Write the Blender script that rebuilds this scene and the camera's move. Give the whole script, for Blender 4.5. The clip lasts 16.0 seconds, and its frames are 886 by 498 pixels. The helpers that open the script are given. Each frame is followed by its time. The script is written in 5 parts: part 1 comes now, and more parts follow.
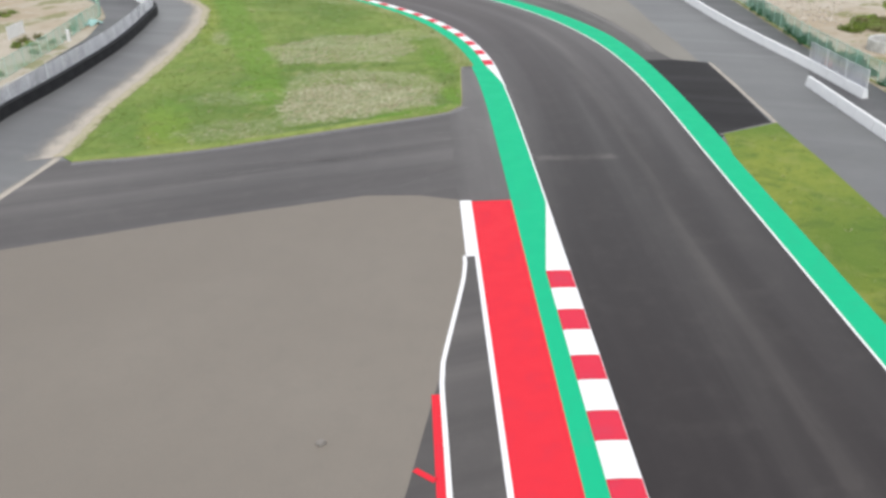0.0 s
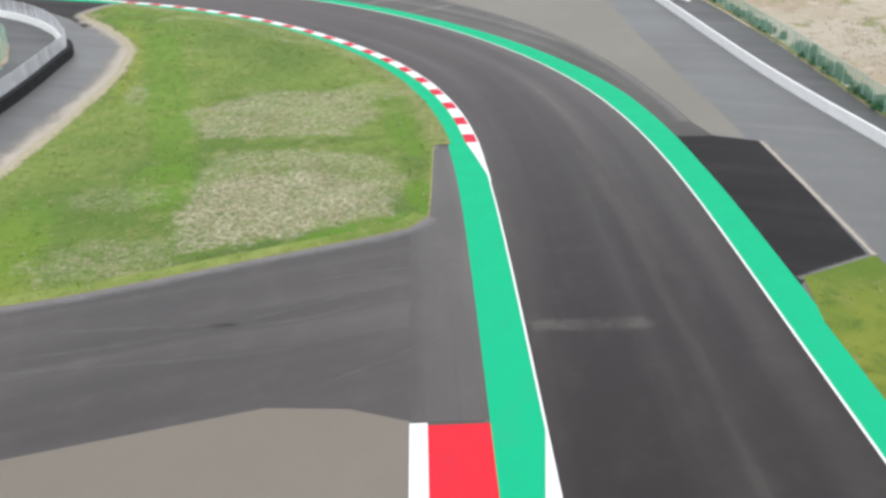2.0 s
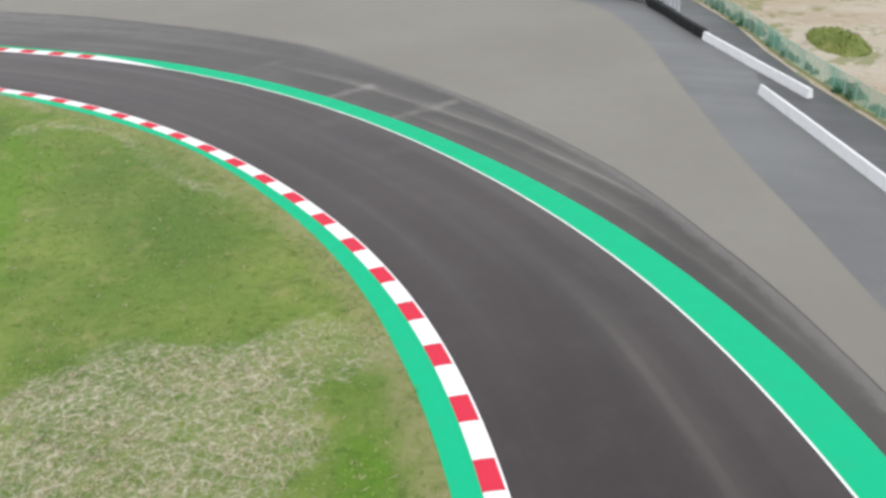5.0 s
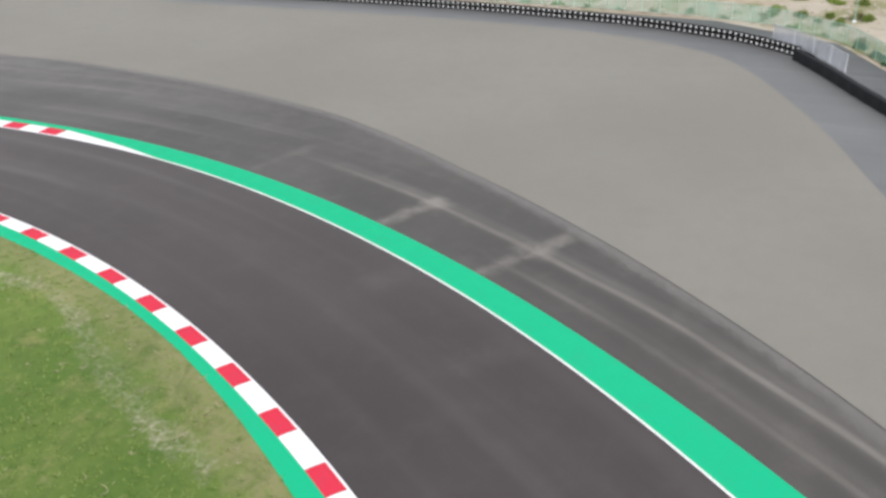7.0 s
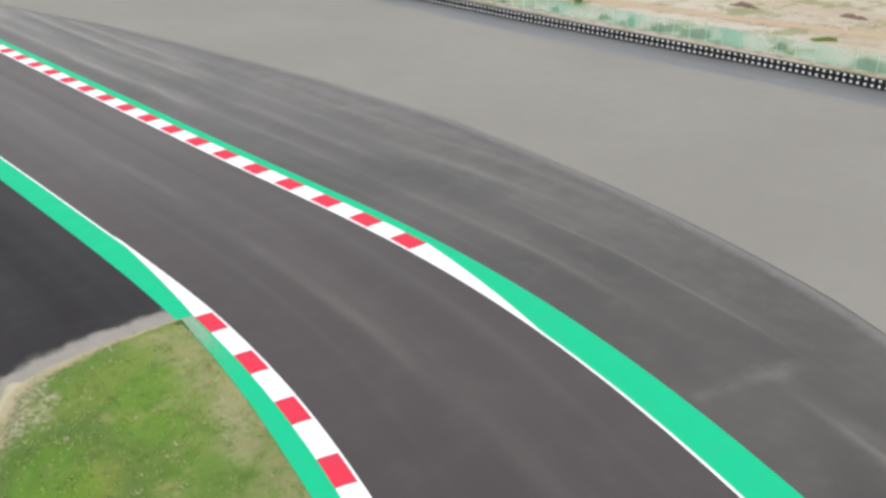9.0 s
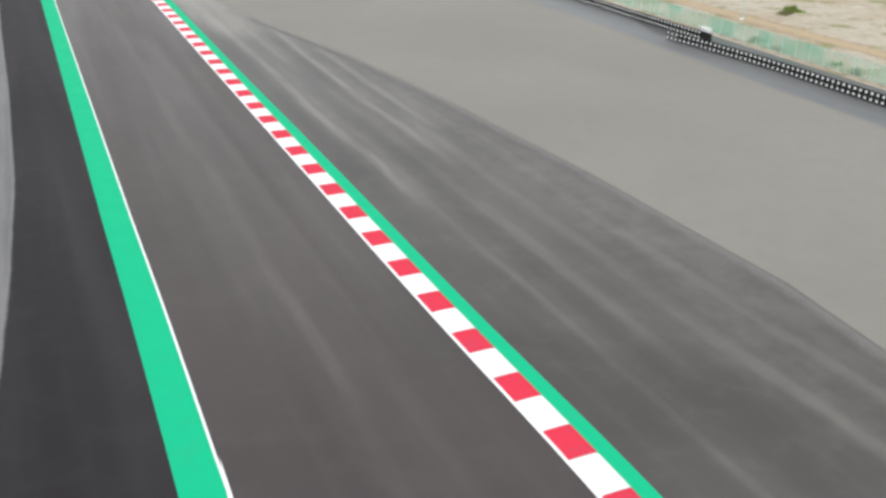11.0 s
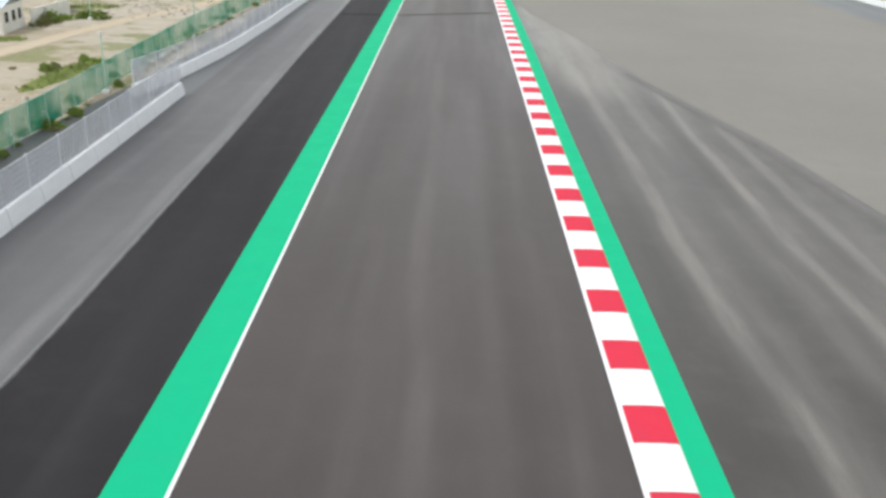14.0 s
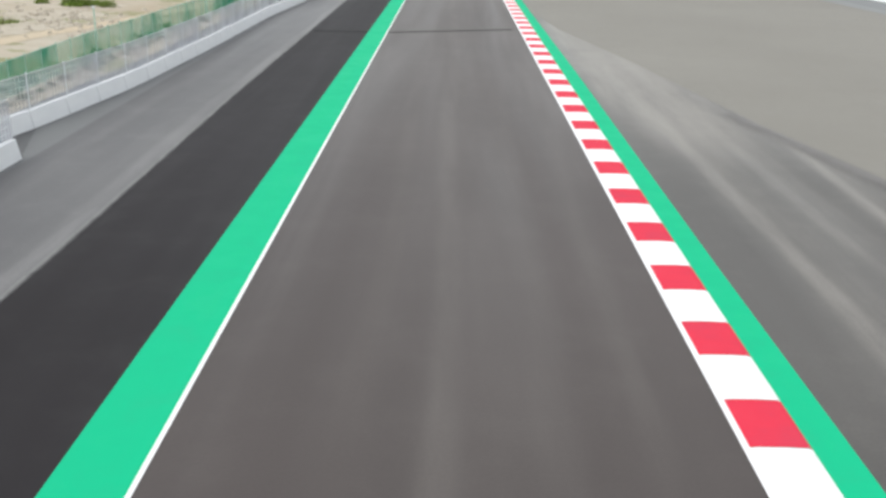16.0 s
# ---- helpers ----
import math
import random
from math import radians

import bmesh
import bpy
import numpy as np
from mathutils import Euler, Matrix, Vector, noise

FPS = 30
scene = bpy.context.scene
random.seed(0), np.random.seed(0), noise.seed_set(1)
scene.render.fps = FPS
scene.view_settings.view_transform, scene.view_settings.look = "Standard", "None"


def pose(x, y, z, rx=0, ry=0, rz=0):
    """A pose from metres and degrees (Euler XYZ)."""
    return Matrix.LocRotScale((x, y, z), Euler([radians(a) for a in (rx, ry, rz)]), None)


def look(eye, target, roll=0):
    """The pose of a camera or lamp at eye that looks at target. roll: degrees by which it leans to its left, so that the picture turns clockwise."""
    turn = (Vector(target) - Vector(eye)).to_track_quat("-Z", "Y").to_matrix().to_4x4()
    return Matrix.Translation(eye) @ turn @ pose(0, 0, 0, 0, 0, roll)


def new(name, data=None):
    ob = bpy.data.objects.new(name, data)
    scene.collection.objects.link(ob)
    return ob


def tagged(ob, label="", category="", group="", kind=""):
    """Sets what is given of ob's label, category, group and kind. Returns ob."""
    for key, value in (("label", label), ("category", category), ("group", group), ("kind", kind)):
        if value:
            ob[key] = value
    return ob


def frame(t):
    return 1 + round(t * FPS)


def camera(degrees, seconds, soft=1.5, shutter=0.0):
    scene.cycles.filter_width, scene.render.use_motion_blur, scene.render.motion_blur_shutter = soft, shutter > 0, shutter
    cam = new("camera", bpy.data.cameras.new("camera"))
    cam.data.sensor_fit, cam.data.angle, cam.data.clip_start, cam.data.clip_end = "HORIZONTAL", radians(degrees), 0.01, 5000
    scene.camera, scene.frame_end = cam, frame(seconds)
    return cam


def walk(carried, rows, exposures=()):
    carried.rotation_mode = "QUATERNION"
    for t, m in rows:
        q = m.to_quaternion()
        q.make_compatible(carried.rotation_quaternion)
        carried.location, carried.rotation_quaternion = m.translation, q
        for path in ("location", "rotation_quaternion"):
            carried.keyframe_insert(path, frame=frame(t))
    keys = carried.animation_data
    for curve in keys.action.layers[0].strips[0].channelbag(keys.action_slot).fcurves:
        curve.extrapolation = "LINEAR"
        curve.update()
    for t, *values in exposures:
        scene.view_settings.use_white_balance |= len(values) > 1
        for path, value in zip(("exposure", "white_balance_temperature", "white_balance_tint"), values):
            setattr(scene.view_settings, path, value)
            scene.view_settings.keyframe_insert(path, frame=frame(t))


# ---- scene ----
cam = camera(51.76, 16.0, soft=3.0)
walk(cam, [
    (0.0, pose(-169.38, -164.63, 27.05, 64.72, 1.56, -67.91)),
    (0.5, pose(-162.87, -162.34, 27.05, 64.72, 1.66, -67.94)),
    (1.0, pose(-156.26, -160.34, 27.01, 64.67, 1.63, -67.93)),
    (1.5, pose(-148.84, -158.43, 27.04, 64.70, 1.61, -67.93)),
    (2.0, pose(-141.47, -156.47, 27.06, 64.67, 1.53, -67.93)),
    (2.5, pose(-133.81, -154.02, 27.15, 64.81, 1.57, -67.93)),
    (3.0, pose(-126.00, -151.08, 27.28, 64.78, 1.61, -67.91)),
    (3.5, pose(-117.97, -147.77, 27.48, 64.85, 1.75, -67.96)),
    (4.0, pose(-110.01, -144.28, 27.71, 64.57, 1.63, -67.91)),
    (4.5, pose(-101.74, -140.41, 28.05, 64.50, 1.66, -67.98)),
    (4.7, pose(-98.30, -138.74, 28.23, 64.41, 1.63, -68.02)),
    (5.2, pose(-89.96, -134.77, 28.40, 64.16, 1.60, -68.37)),
    (5.7, pose(-81.89, -130.65, 28.50, 63.97, 1.68, -68.58)),
    (6.2, pose(-74.10, -126.23, 28.55, 63.83, 1.75, -68.32)),
    (6.8, pose(-65.04, -120.35, 28.58, 63.71, 1.60, -66.90)),
    (7.0, pose(-62.06, -118.09, 28.63, 63.75, 1.49, -65.93)),
    (7.5, pose(-54.24, -112.55, 28.26, 64.07, 1.13, -61.05)),
    (8.0, pose(-47.64, -106.13, 27.94, 64.37, 1.05, -53.78)),
    (8.5, pose(-42.06, -98.82, 27.55, 64.78, 0.31, -47.34)),
    (9.0, pose(-37.27, -92.17, 27.04, 64.98, -0.10, -42.33)),
    (9.2, pose(-35.37, -89.19, 27.05, 65.10, -0.44, -40.14)),
    (9.7, pose(-30.75, -82.42, 26.87, 65.13, -1.11, -35.18)),
    (10.2, pose(-26.28, -75.98, 26.54, 65.23, -1.47, -30.80)),
    (10.7, pose(-22.02, -69.69, 26.07, 65.40, -1.70, -26.65)),
    (11.3, pose(-17.37, -62.08, 25.34, 65.69, -1.94, -21.45)),
    (11.5, pose(-16.09, -59.49, 25.08, 65.84, -1.98, -19.44)),
    (12.0, pose(-13.01, -53.01, 24.05, 66.46, -2.24, -14.05)),
    (12.5, pose(-10.47, -45.68, 22.77, 67.19, -2.73, -8.29)),
    (13.0, pose(-8.54, -38.55, 21.20, 67.52, -2.68, -3.80)),
    (13.5, pose(-7.37, -30.94, 19.21, 67.82, -2.68, -0.66)),
    (14.0, pose(-6.71, -23.61, 17.08, 68.21, -2.38, 0.91)),
    (14.5, pose(-6.64, -15.85, 14.76, 68.50, -2.13, 1.17)),
    (15.0, pose(-6.93, -8.29, 12.49, 69.15, -2.19, 1.04)),
    (15.5, pose(-7.33, 0.05, 12.07, 69.66, -2.20, 1.15)),
    (16.0, pose(-7.90, 7.93, 12.22, 69.64, -2.22, 0.71)),
], [(0.0, 0.62, 6600, 10), (2.0, 0.67, 6600, 9), (3.0, 0.73, 6600, 9), (4.0, 0.63, 6600, 9), (4.7, 0.62, 6600, 9), (7.0, 0.63, 6600, 10), (9.2, 0.74, 6600, 9), (12.0, 0.64, 6600, 7), (16.0, 0.68, 6600, 7)])

# ---------------------------------------------------------------- light
SUN_EL, SUN_AZ = radians(62), radians(235)
world = bpy.data.worlds.new("overcast_sky")
scene.world = world
world.use_nodes = True
wn, wl = world.node_tree.nodes, world.node_tree.links
sky = wn.new("ShaderNodeTexSky")
sky.sky_type, sky.sun_disc = "NISHITA", False
sky.sun_elevation, sky.sun_rotation = SUN_EL, SUN_AZ
sky.air_density, sky.dust_density = 1.0, 1.0
soften = wn.new("ShaderNodeHueSaturation")
soften.inputs["Saturation"].default_value = 0.2
wl.new(sky.outputs[0], soften.inputs["Color"])
wl.new(soften.outputs[0], wn["Background"].inputs["Color"])
wn["Background"].inputs["Strength"].default_value = 0.15
sun = new("sun", bpy.data.lights.new("sun", "SUN"))
sun.data.energy, sun.data.angle, sun.data.color = 0.9, radians(25), (1.0, 0.98, 0.95)
sun.matrix_world = look((math.sin(SUN_AZ) * math.cos(SUN_EL) * 100, math.cos(SUN_AZ) * math.cos(SUN_EL) * 100, math.sin(SUN_EL) * 100), (0, 0, 0))


# ---------------------------------------------------------------- materials
class Nodes:
    """A short way to wire a procedural material."""

    def __init__(self, name):
        self.mat = bpy.data.materials.new(name)
        self.mat.use_nodes = True
        self.tree = self.mat.node_tree
        self.bsdf = self.tree.nodes["Principled BSDF"]
        self.bsdf.inputs["Specular IOR Level"].default_value = 0.3
        self.co = self.tree.nodes.new("ShaderNodeTexCoord")

    def put(self, socket, value):
        if hasattr(value, "is_output"):
            self.tree.links.new(value, socket)
        elif isinstance(value, (tuple, list)) and len(value) == 3 and socket.type == "RGBA":
            socket.default_value = (*value, 1)
        else:
            socket.default_value = value

    def scaled(self, vec, sx, sy, sz=1.0, rz=0.0):
        n = self.tree.nodes.new("ShaderNodeMapping")
        self.put(n.inputs["Vector"], vec)
        n.inputs["Scale"].default_value = (sx, sy, sz)
        n.inputs["Rotation"].default_value = (0, 0, rz)
        return n.outputs[0]

    def noise(self, vec, scale, detail=3.0, rough=0.55, warp=0.0):
        n = self.tree.nodes.new("ShaderNodeTexNoise")
        self.put(n.inputs["Vector"], vec)
        for key, v in (("Scale", scale), ("Detail", detail), ("Roughness", rough), ("Distortion", warp)):
            n.inputs[key].default_value = v
        return n.outputs["Fac"]

    def voronoi(self, vec, scale):
        n = self.tree.nodes.new("ShaderNodeTexVoronoi")
        self.put(n.inputs["Vector"], vec)
        n.inputs["Scale"].default_value = scale
        return n.outputs["Distance"]

    def strands(self, vec, scale, wide):
        """1 along a net of matted stalks, 0 between them."""
        bend = self.tree.nodes.new("ShaderNodeTexNoise")
        self.put(bend.inputs["Vector"], vec)
        bend.inputs["Scale"].default_value = scale * 1.6
        bend.inputs["Detail"].default_value = 4
        add = self.tree.nodes.new("ShaderNodeVectorMath")
        add.operation = "MULTIPLY_ADD"
        self.put(add.inputs[0], bend.outputs["Color"])
        add.inputs[1].default_value = (1.3 / scale, 1.3 / scale, 0)
        self.put(add.inputs[2], vec)
        n = self.tree.nodes.new("ShaderNodeTexVoronoi")
        n.voronoi_dimensions, n.feature = "2D", "DISTANCE_TO_EDGE"
        self.put(n.inputs["Vector"], add.outputs[0])
        n.inputs["Scale"].default_value = scale
        return self.span(n.outputs["Distance"], 0.3 * wide, wide * 1.6, 1.0, 0.0)

    def calc(self, op, a, b=0.0, clamp=False):
        n = self.tree.nodes.new("ShaderNodeMath")
        n.operation, n.use_clamp = op, clamp
        self.put(n.inputs[0], a)
        self.put(n.inputs[1], b)
        return n.outputs[0]

    def span(self, v, lo, hi, a=0.0, b=1.0):
        n = self.tree.nodes.new("ShaderNodeMapRange")
        n.interpolation_type = "SMOOTHSTEP"
        self.put(n.inputs["Value"], v)
        for key, x in (("From Min", lo), ("From Max", hi), ("To Min", a), ("To Max", b)):
            n.inputs[key].default_value = x
        return n.outputs[0]

    def mix(self, f, a, b, blend="MIX"):
        n = self.tree.nodes.new("ShaderNodeMix")
        n.data_type, n.blend_type = "RGBA", blend
        self.put(n.inputs[0], f)
        self.put(n.inputs[6], a)
        self.put(n.inputs[7], b)
        return n.outputs[2]

    def parts(self, vec):
        n = self.tree.nodes.new("ShaderNodeSeparateXYZ")
        self.put(n.inputs[0], vec)
        return n.outputs

    def bump(self, height, strength, distance):
        n = self.tree.nodes.new("ShaderNodeBump")
        n.inputs["Strength"].default_value, n.inputs["Distance"].default_value = strength, distance
        self.put(n.inputs["Height"], height)
        self.tree.links.new(n.outputs[0], self.bsdf.inputs["Normal"])

    def done(self, colour, rough=0.8, metal=0.0):
        self.put(self.bsdf.inputs["Base Color"], colour)
        self.put(self.bsdf.inputs["Roughness"], rough)
        self.bsdf.inputs["Metallic"].default_value = metal
        return self.mat

    def line(self, v, at, half):
        """1 on the line v = at, fading to 0 at half its width."""
        d = self.calc("ABSOLUTE", self.calc("SUBTRACT", v, at))
        return self.span(d, 0.15 * half, half, 1.0, 0.0)

    def between(self, v, lo, hi, soft):
        return self.calc("MULTIPLY", self.span(v, lo - soft, lo + soft), self.span(v, hi - soft, hi + soft, 1.0, 0.0))


def asphalt(name, dark, light, dust, streak=0.5, marks=(), low_tones=None, lines=(), turn=None, gloss=0.46, high_tone=None, spec=0.6, sheen=(1.0, 0.905, 0.885)):
    """Asphalt whose streaks run along the road: its UVs are metres along and across. marks: dusty patches (along lo, hi, across lo, hi, soft, strength);
    lines: soft dusty wheel lines (along lo, hi, across, half width, strength)."""
    n = Nodes(name)
    uv, ob = n.co.outputs["UV"], n.co.outputs["Object"]
    if turn is not None:
        uv = n.scaled(ob, 1, 1, 1, turn)
    broad = n.noise(ob, 0.045, 3)
    mottle = n.noise(ob, 0.4, 5, 0.65)
    lanes = n.noise(n.scaled(uv, 0.010, 0.22), 1.0, 4, 0.5, 0.6)
    thin = n.noise(n.scaled(uv, 0.028, 0.8), 1.0, 3, 0.5, 0.6)
    grain = n.noise(ob, 9.0, 4, 0.7)
    col = n.mix(n.span(broad, 0.3, 0.7), dark, light)
    # blend to a second pair of tones towards the low along values
    if low_tones:
        col = n.mix(n.span(n.parts(uv)[0], low_tones[1], low_tones[0], 0.0, 1.0), col, n.mix(n.span(broad, 0.3, 0.7), low_tones[2], low_tones[3]))
    # blend to one other tone towards the high along values
    if high_tone:
        col = n.mix(n.span(n.parts(uv)[0], high_tone[0], high_tone[1]), col, high_tone[2])
    s = n.calc("MULTIPLY", n.calc("ADD", n.span(lanes, 0.45, 0.8), n.calc("MULTIPLY", n.span(thin, 0.5, 0.85), 0.22)), streak)
    col = n.mix(n.calc("MINIMUM", s, 1.0), col, dust)
    shade = n.mix(0.45, col, (0.012, 0.012, 0.013))
    col = n.mix(n.span(n.noise(n.scaled(uv, 0.014, 0.33), 1.0, 4, 0.55, 0.8), 0.5, 0.75, 0.0, 0.6 * min(1.0, streak * 2.5)), col, shade)
    col = n.mix(n.span(mottle, 0.45, 0.75, 0.0, 0.28), col, n.mix(0.35, col, dust))
    u, v = n.parts(uv)[0], n.parts(uv)[1]
    if marks:
        wob = n.noise(ob, 0.6, 4, 0.65)
        u2 = n.calc("ADD", u, n.calc("MULTIPLY", n.calc("SUBTRACT", wob, 0.5), 1.6))
        v2 = n.calc("ADD", v, n.calc("MULTIPLY", n.calc("SUBTRACT", wob, 0.5), 1.2))
        for lo, hi, c, d, soft, power in marks:
            m = n.calc("MULTIPLY", n.between(u2, lo, hi, soft), n.between(v2, c, d, soft))
            m = n.calc("MULTIPLY", m, n.span(n.noise(ob, 0.35, 4, 0.7), 0.35, 0.65, 0.25 * power, power))
            col = n.mix(m, col, dust)
    if lines:
        sway = n.noise(n.scaled(uv, 0.035, 0.06), 1.0, 2, 0.5)
        v3 = n.calc("ADD", v, n.calc("MULTIPLY", n.calc("SUBTRACT", sway, 0.5), 2.2))
        fade = n.noise(n.scaled(uv, 0.07, 0.5), 1.0, 4, 0.6)
        for lo, hi, c, half, power in lines:
            core = n.calc("ADD", n.calc("MULTIPLY", n.line(v3, c, half), 0.6), n.calc("MULTIPLY", n.line(v3, c + half * 0.9, half * 3.2), 0.4))
            m = n.calc("MULTIPLY", core, n.between(u, lo, hi, 7.0))
            col = n.mix(n.calc("MULTIPLY", m, n.span(fade, 0.3, 0.7, 0.35 * power, power)), col, dust)
    col = n.mix(n.span(grain, 0.3, 0.7, 0.0, 0.35), col, n.mix(0.5, col, (0.02, 0.02, 0.022)))
    n.bump(grain, 0.35, 0.01)
    n.bsdf.inputs["Specular IOR Level"].default_value = spec
    n.bsdf.inputs["Specular Tint"].default_value = (*sheen, 1)
    return n.done(col, n.span(lanes, 0.3, 0.8, gloss + 0.06, gloss - 0.06))


def paint(name, colour, worn, wear=0.25, rough=0.7, spec=0.2):
    n = Nodes(name)
    ob = n.co.outputs["Object"]
    a, b = n.noise(ob, 0.5, 4, 0.6), n.noise(ob, 14.0, 3, 0.7)
    col = n.mix(n.span(a, 0.45, 0.75, 0.0, wear), colour, worn)
    col = n.mix(n.span(b, 0.5, 0.8, 0.0, wear), col, worn)
    n.bump(b, 0.2, 0.006)
    n.bsdf.inputs["Specular IOR Level"].default_value = spec
    return n.done(col, n.span(a, 0.3, 0.7, rough - 0.05, rough + 0.15))


def plain(name, colour, other, scale=3.0, rough=0.7, metal=0.0, bump=0.15, spec=0.3):
    n = Nodes(name)
    n.bsdf.inputs["Specular IOR Level"].default_value = spec
    ob = n.co.outputs["Object"]
    a, b = n.noise(ob, scale, 4, 0.6), n.noise(ob, scale * 9, 3, 0.7)
    col = n.mix(n.span(a, 0.35, 0.7), colour, other)
    col = n.mix(n.span(b, 0.5, 0.8, 0.0, 0.4), col, other)
    n.bump(b, bump, 0.01)
    return n.done(col, rough, metal)


def gravel_material(name, fine, coarse):
    n = Nodes(name)
    ob = n.co.outputs["Object"]
    broad, mid = n.noise(ob, 0.03, 3), n.noise(ob, 0.5, 4, 0.6)
    stones = n.voronoi(ob, 22.0)
    col = n.mix(n.span(broad, 0.3, 0.7), fine, coarse)
    col = n.mix(n.span(mid, 0.4, 0.75, 0.0, 0.35), col, n.mix(0.2, fine, (0.15, 0.145, 0.14)))
    col = n.mix(n.span(stones, 0.0, 0.7, 0.35, 0.0), col, (0.13, 0.12, 0.11))
    n.bump(stones, 0.5, 0.03)
    n.bsdf.inputs["Specular IOR Level"].default_value = 0.5
    return n.done(col, 0.7)


# dry straw patches of the infield: a convex outline counter-clockwise, strength
FIELDS = [([(-94.4, -118.3), (-88.0, -124.3), (-83.8, -127.4), (-79.2, -124.6), (-78.0, -117.0), (-82.6, -111.6), (-89.8, -112.8), (-94.0, -116.0)], 1.0),
          ([(-92.0, -120.8), (-84.6, -128.2), (-77.0, -126.3), (-72.9, -122.0), (-73.2, -114.6), (-76.2, -107.6), (-82.8, -109.7), (-90.0, -113.0)], 0.62),
          ([(-73.4, -103.6), (-68.5, -116.0), (-61.4, -116.4), (-54.4, -109.6), (-57.0, -100.6), (-66.4, -96.4)], 0.75)]
# smaller ones: centre, half axes, turn, strength
DRY = [((-54.2, -111.6), (6.5, 4.0), 2.3, 0.5), ((-98.0, -113.0), (6.1, 3.6), 2.1, 0.45), ((-88.4, -105.9), (5.0, 3.0), 1.9, 0.32),
       ((-62.6, -86.9), (4.6, 1.6), 0.66, 0.5), ((-24.2, -66.8), (5.6, 0.9), 1.57, 0.6), ((-25.6, -74.4), (3.2, 0.8), 1.1, 0.5), ((-26.2, -62.8), (2.4, 1.3), 0.2, 0.5),
       ((-30.5, -82.5), (9.0, 1.1), 1.05, 0.3), ((-34.4, -90.5), (4.0, 1.0), 1.2, 0.35), ((-27.4, -49.6), (3.6, 2.0), 0.9, 0.6), ((-19.4, -56.9), (4.2, 0.9), 1.1, 0.4)]
# sunny yellowish turf
LIME = [((-46.0, -72.0), (28.0, 2.6), 0.66, 0.7), ((-24.0, -50.0), (5.0, 1.6), 0.3, 0.25), ((-100.0, -106.0), (9.0, 2.6), 0.75, 0.6)]
# darker turf: ragged ovals mixed towards a dark green
DARK_TURF = [((-84.0, -112.0), (22.0, 15.0), 0.6, 0.5), ((-70.8, -114.6), (7.0, 1.2), -1.05, 0.75), ((-88.6, -126.0), (7.0, 1.3), 2.33, 0.9), ((-83.6, -106.0), (4.6, 1.6), 1.5, 0.7), ((-92.5, -122.6), (8.5, 1.6), 2.36, 0.9), ((-82.5, -128.6), (3.6, 2.2), 0.4, 0.9), ((-73.5, -125.4), (5.0, 1.5), 0.4, 0.7), ((-64.6, -120.6), (4.5, 2.2), 0.6, 0.8), ((-30.0, -60.0), (14.0, 6.5), 1.1, 0.85), ((-37.0, -86.0), (20.0, 8.0), 1.0, 0.6), ((-58.0, -98.0), (14.0, 5.0), 0.9, 0.25)]
# lush mown strips
LUSH = [((-21.8, -53.2), (4.2, 2.4), 1.05, 0.6), ((-85.0, -107.6), (6.0, 3.2), 0.75, 0.9), ((-87.4, -127.9), (7.0, 1.9), -0.74, 0.9), ((-80.2, -128.9), (3.8, 1.4), 0.55, 0.8), ((-57.3, -86.9), (46.6, 2.7), 0.68, 0.8), ((-66.1, -121.3), (7.6, 1.9), 0.55, 0.8), ((-29.4, -58.3), (6.2, 2.3), 1.1, 0.7), ((-96.9, -104.3), (9.2, 2.5), 0.7, 0.6), ((-34.9, -70.5), (10.1, 4.3), 0.9, 0.5)]


def patch_of(n, ob, spot, ragged, inner=0.72, outer=1.12, tear=1.4):
    """1 inside a ragged oval, 0 outside."""
    (cx, cy), (ax, ay), turn, power = spot
    m = n.tree.nodes.new("ShaderNodeMapping")
    m.vector_type = "TEXTURE"
    n.put(m.inputs["Vector"], ob)
    m.inputs["Location"].default_value = (cx, cy, 0)
    m.inputs["Rotation"].default_value = (0, 0, turn)
    m.inputs["Scale"].default_value = (ax, ay, 1000)
    ln = n.tree.nodes.new("ShaderNodeVectorMath")
    ln.operation = "LENGTH"
    n.put(ln.inputs[0], m.outputs[0])
    d = n.calc("ADD", ln.outputs["Value"], n.calc("MULTIPLY", n.calc("SUBTRACT", ragged, 0.5), tear))
    return n.span(d, inner, outer, power, 0.0)


def field_of(n, ob, outline, power, ragged, tear=5.5, soft=0.9):
    """1 inside a convex outline with a torn edge, 0 outside."""
    d = None
    for (ax, ay), (bx, by) in zip(outline, outline[1:] + outline[:1]):
        ln = math.hypot(bx - ax, by - ay)
        nx, ny = (by - ay) / ln, (ax - bx) / ln
        dot = n.tree.nodes.new("ShaderNodeVectorMath")
        dot.operation = "DOT_PRODUCT"
        n.put(dot.inputs[0], ob)
        dot.inputs[1].default_value = (nx, ny, 0)
        side = n.calc("SUBTRACT", dot.outputs["Value"], nx * ax + ny * ay)
        d = side if d is None else n.calc("MAXIMUM", d, side)
    d = n.calc("ADD", d, n.calc("MULTIPLY", n.calc("SUBTRACT", ragged, 0.5), tear))
    return n.span(d, -soft, soft, power, 0.0)


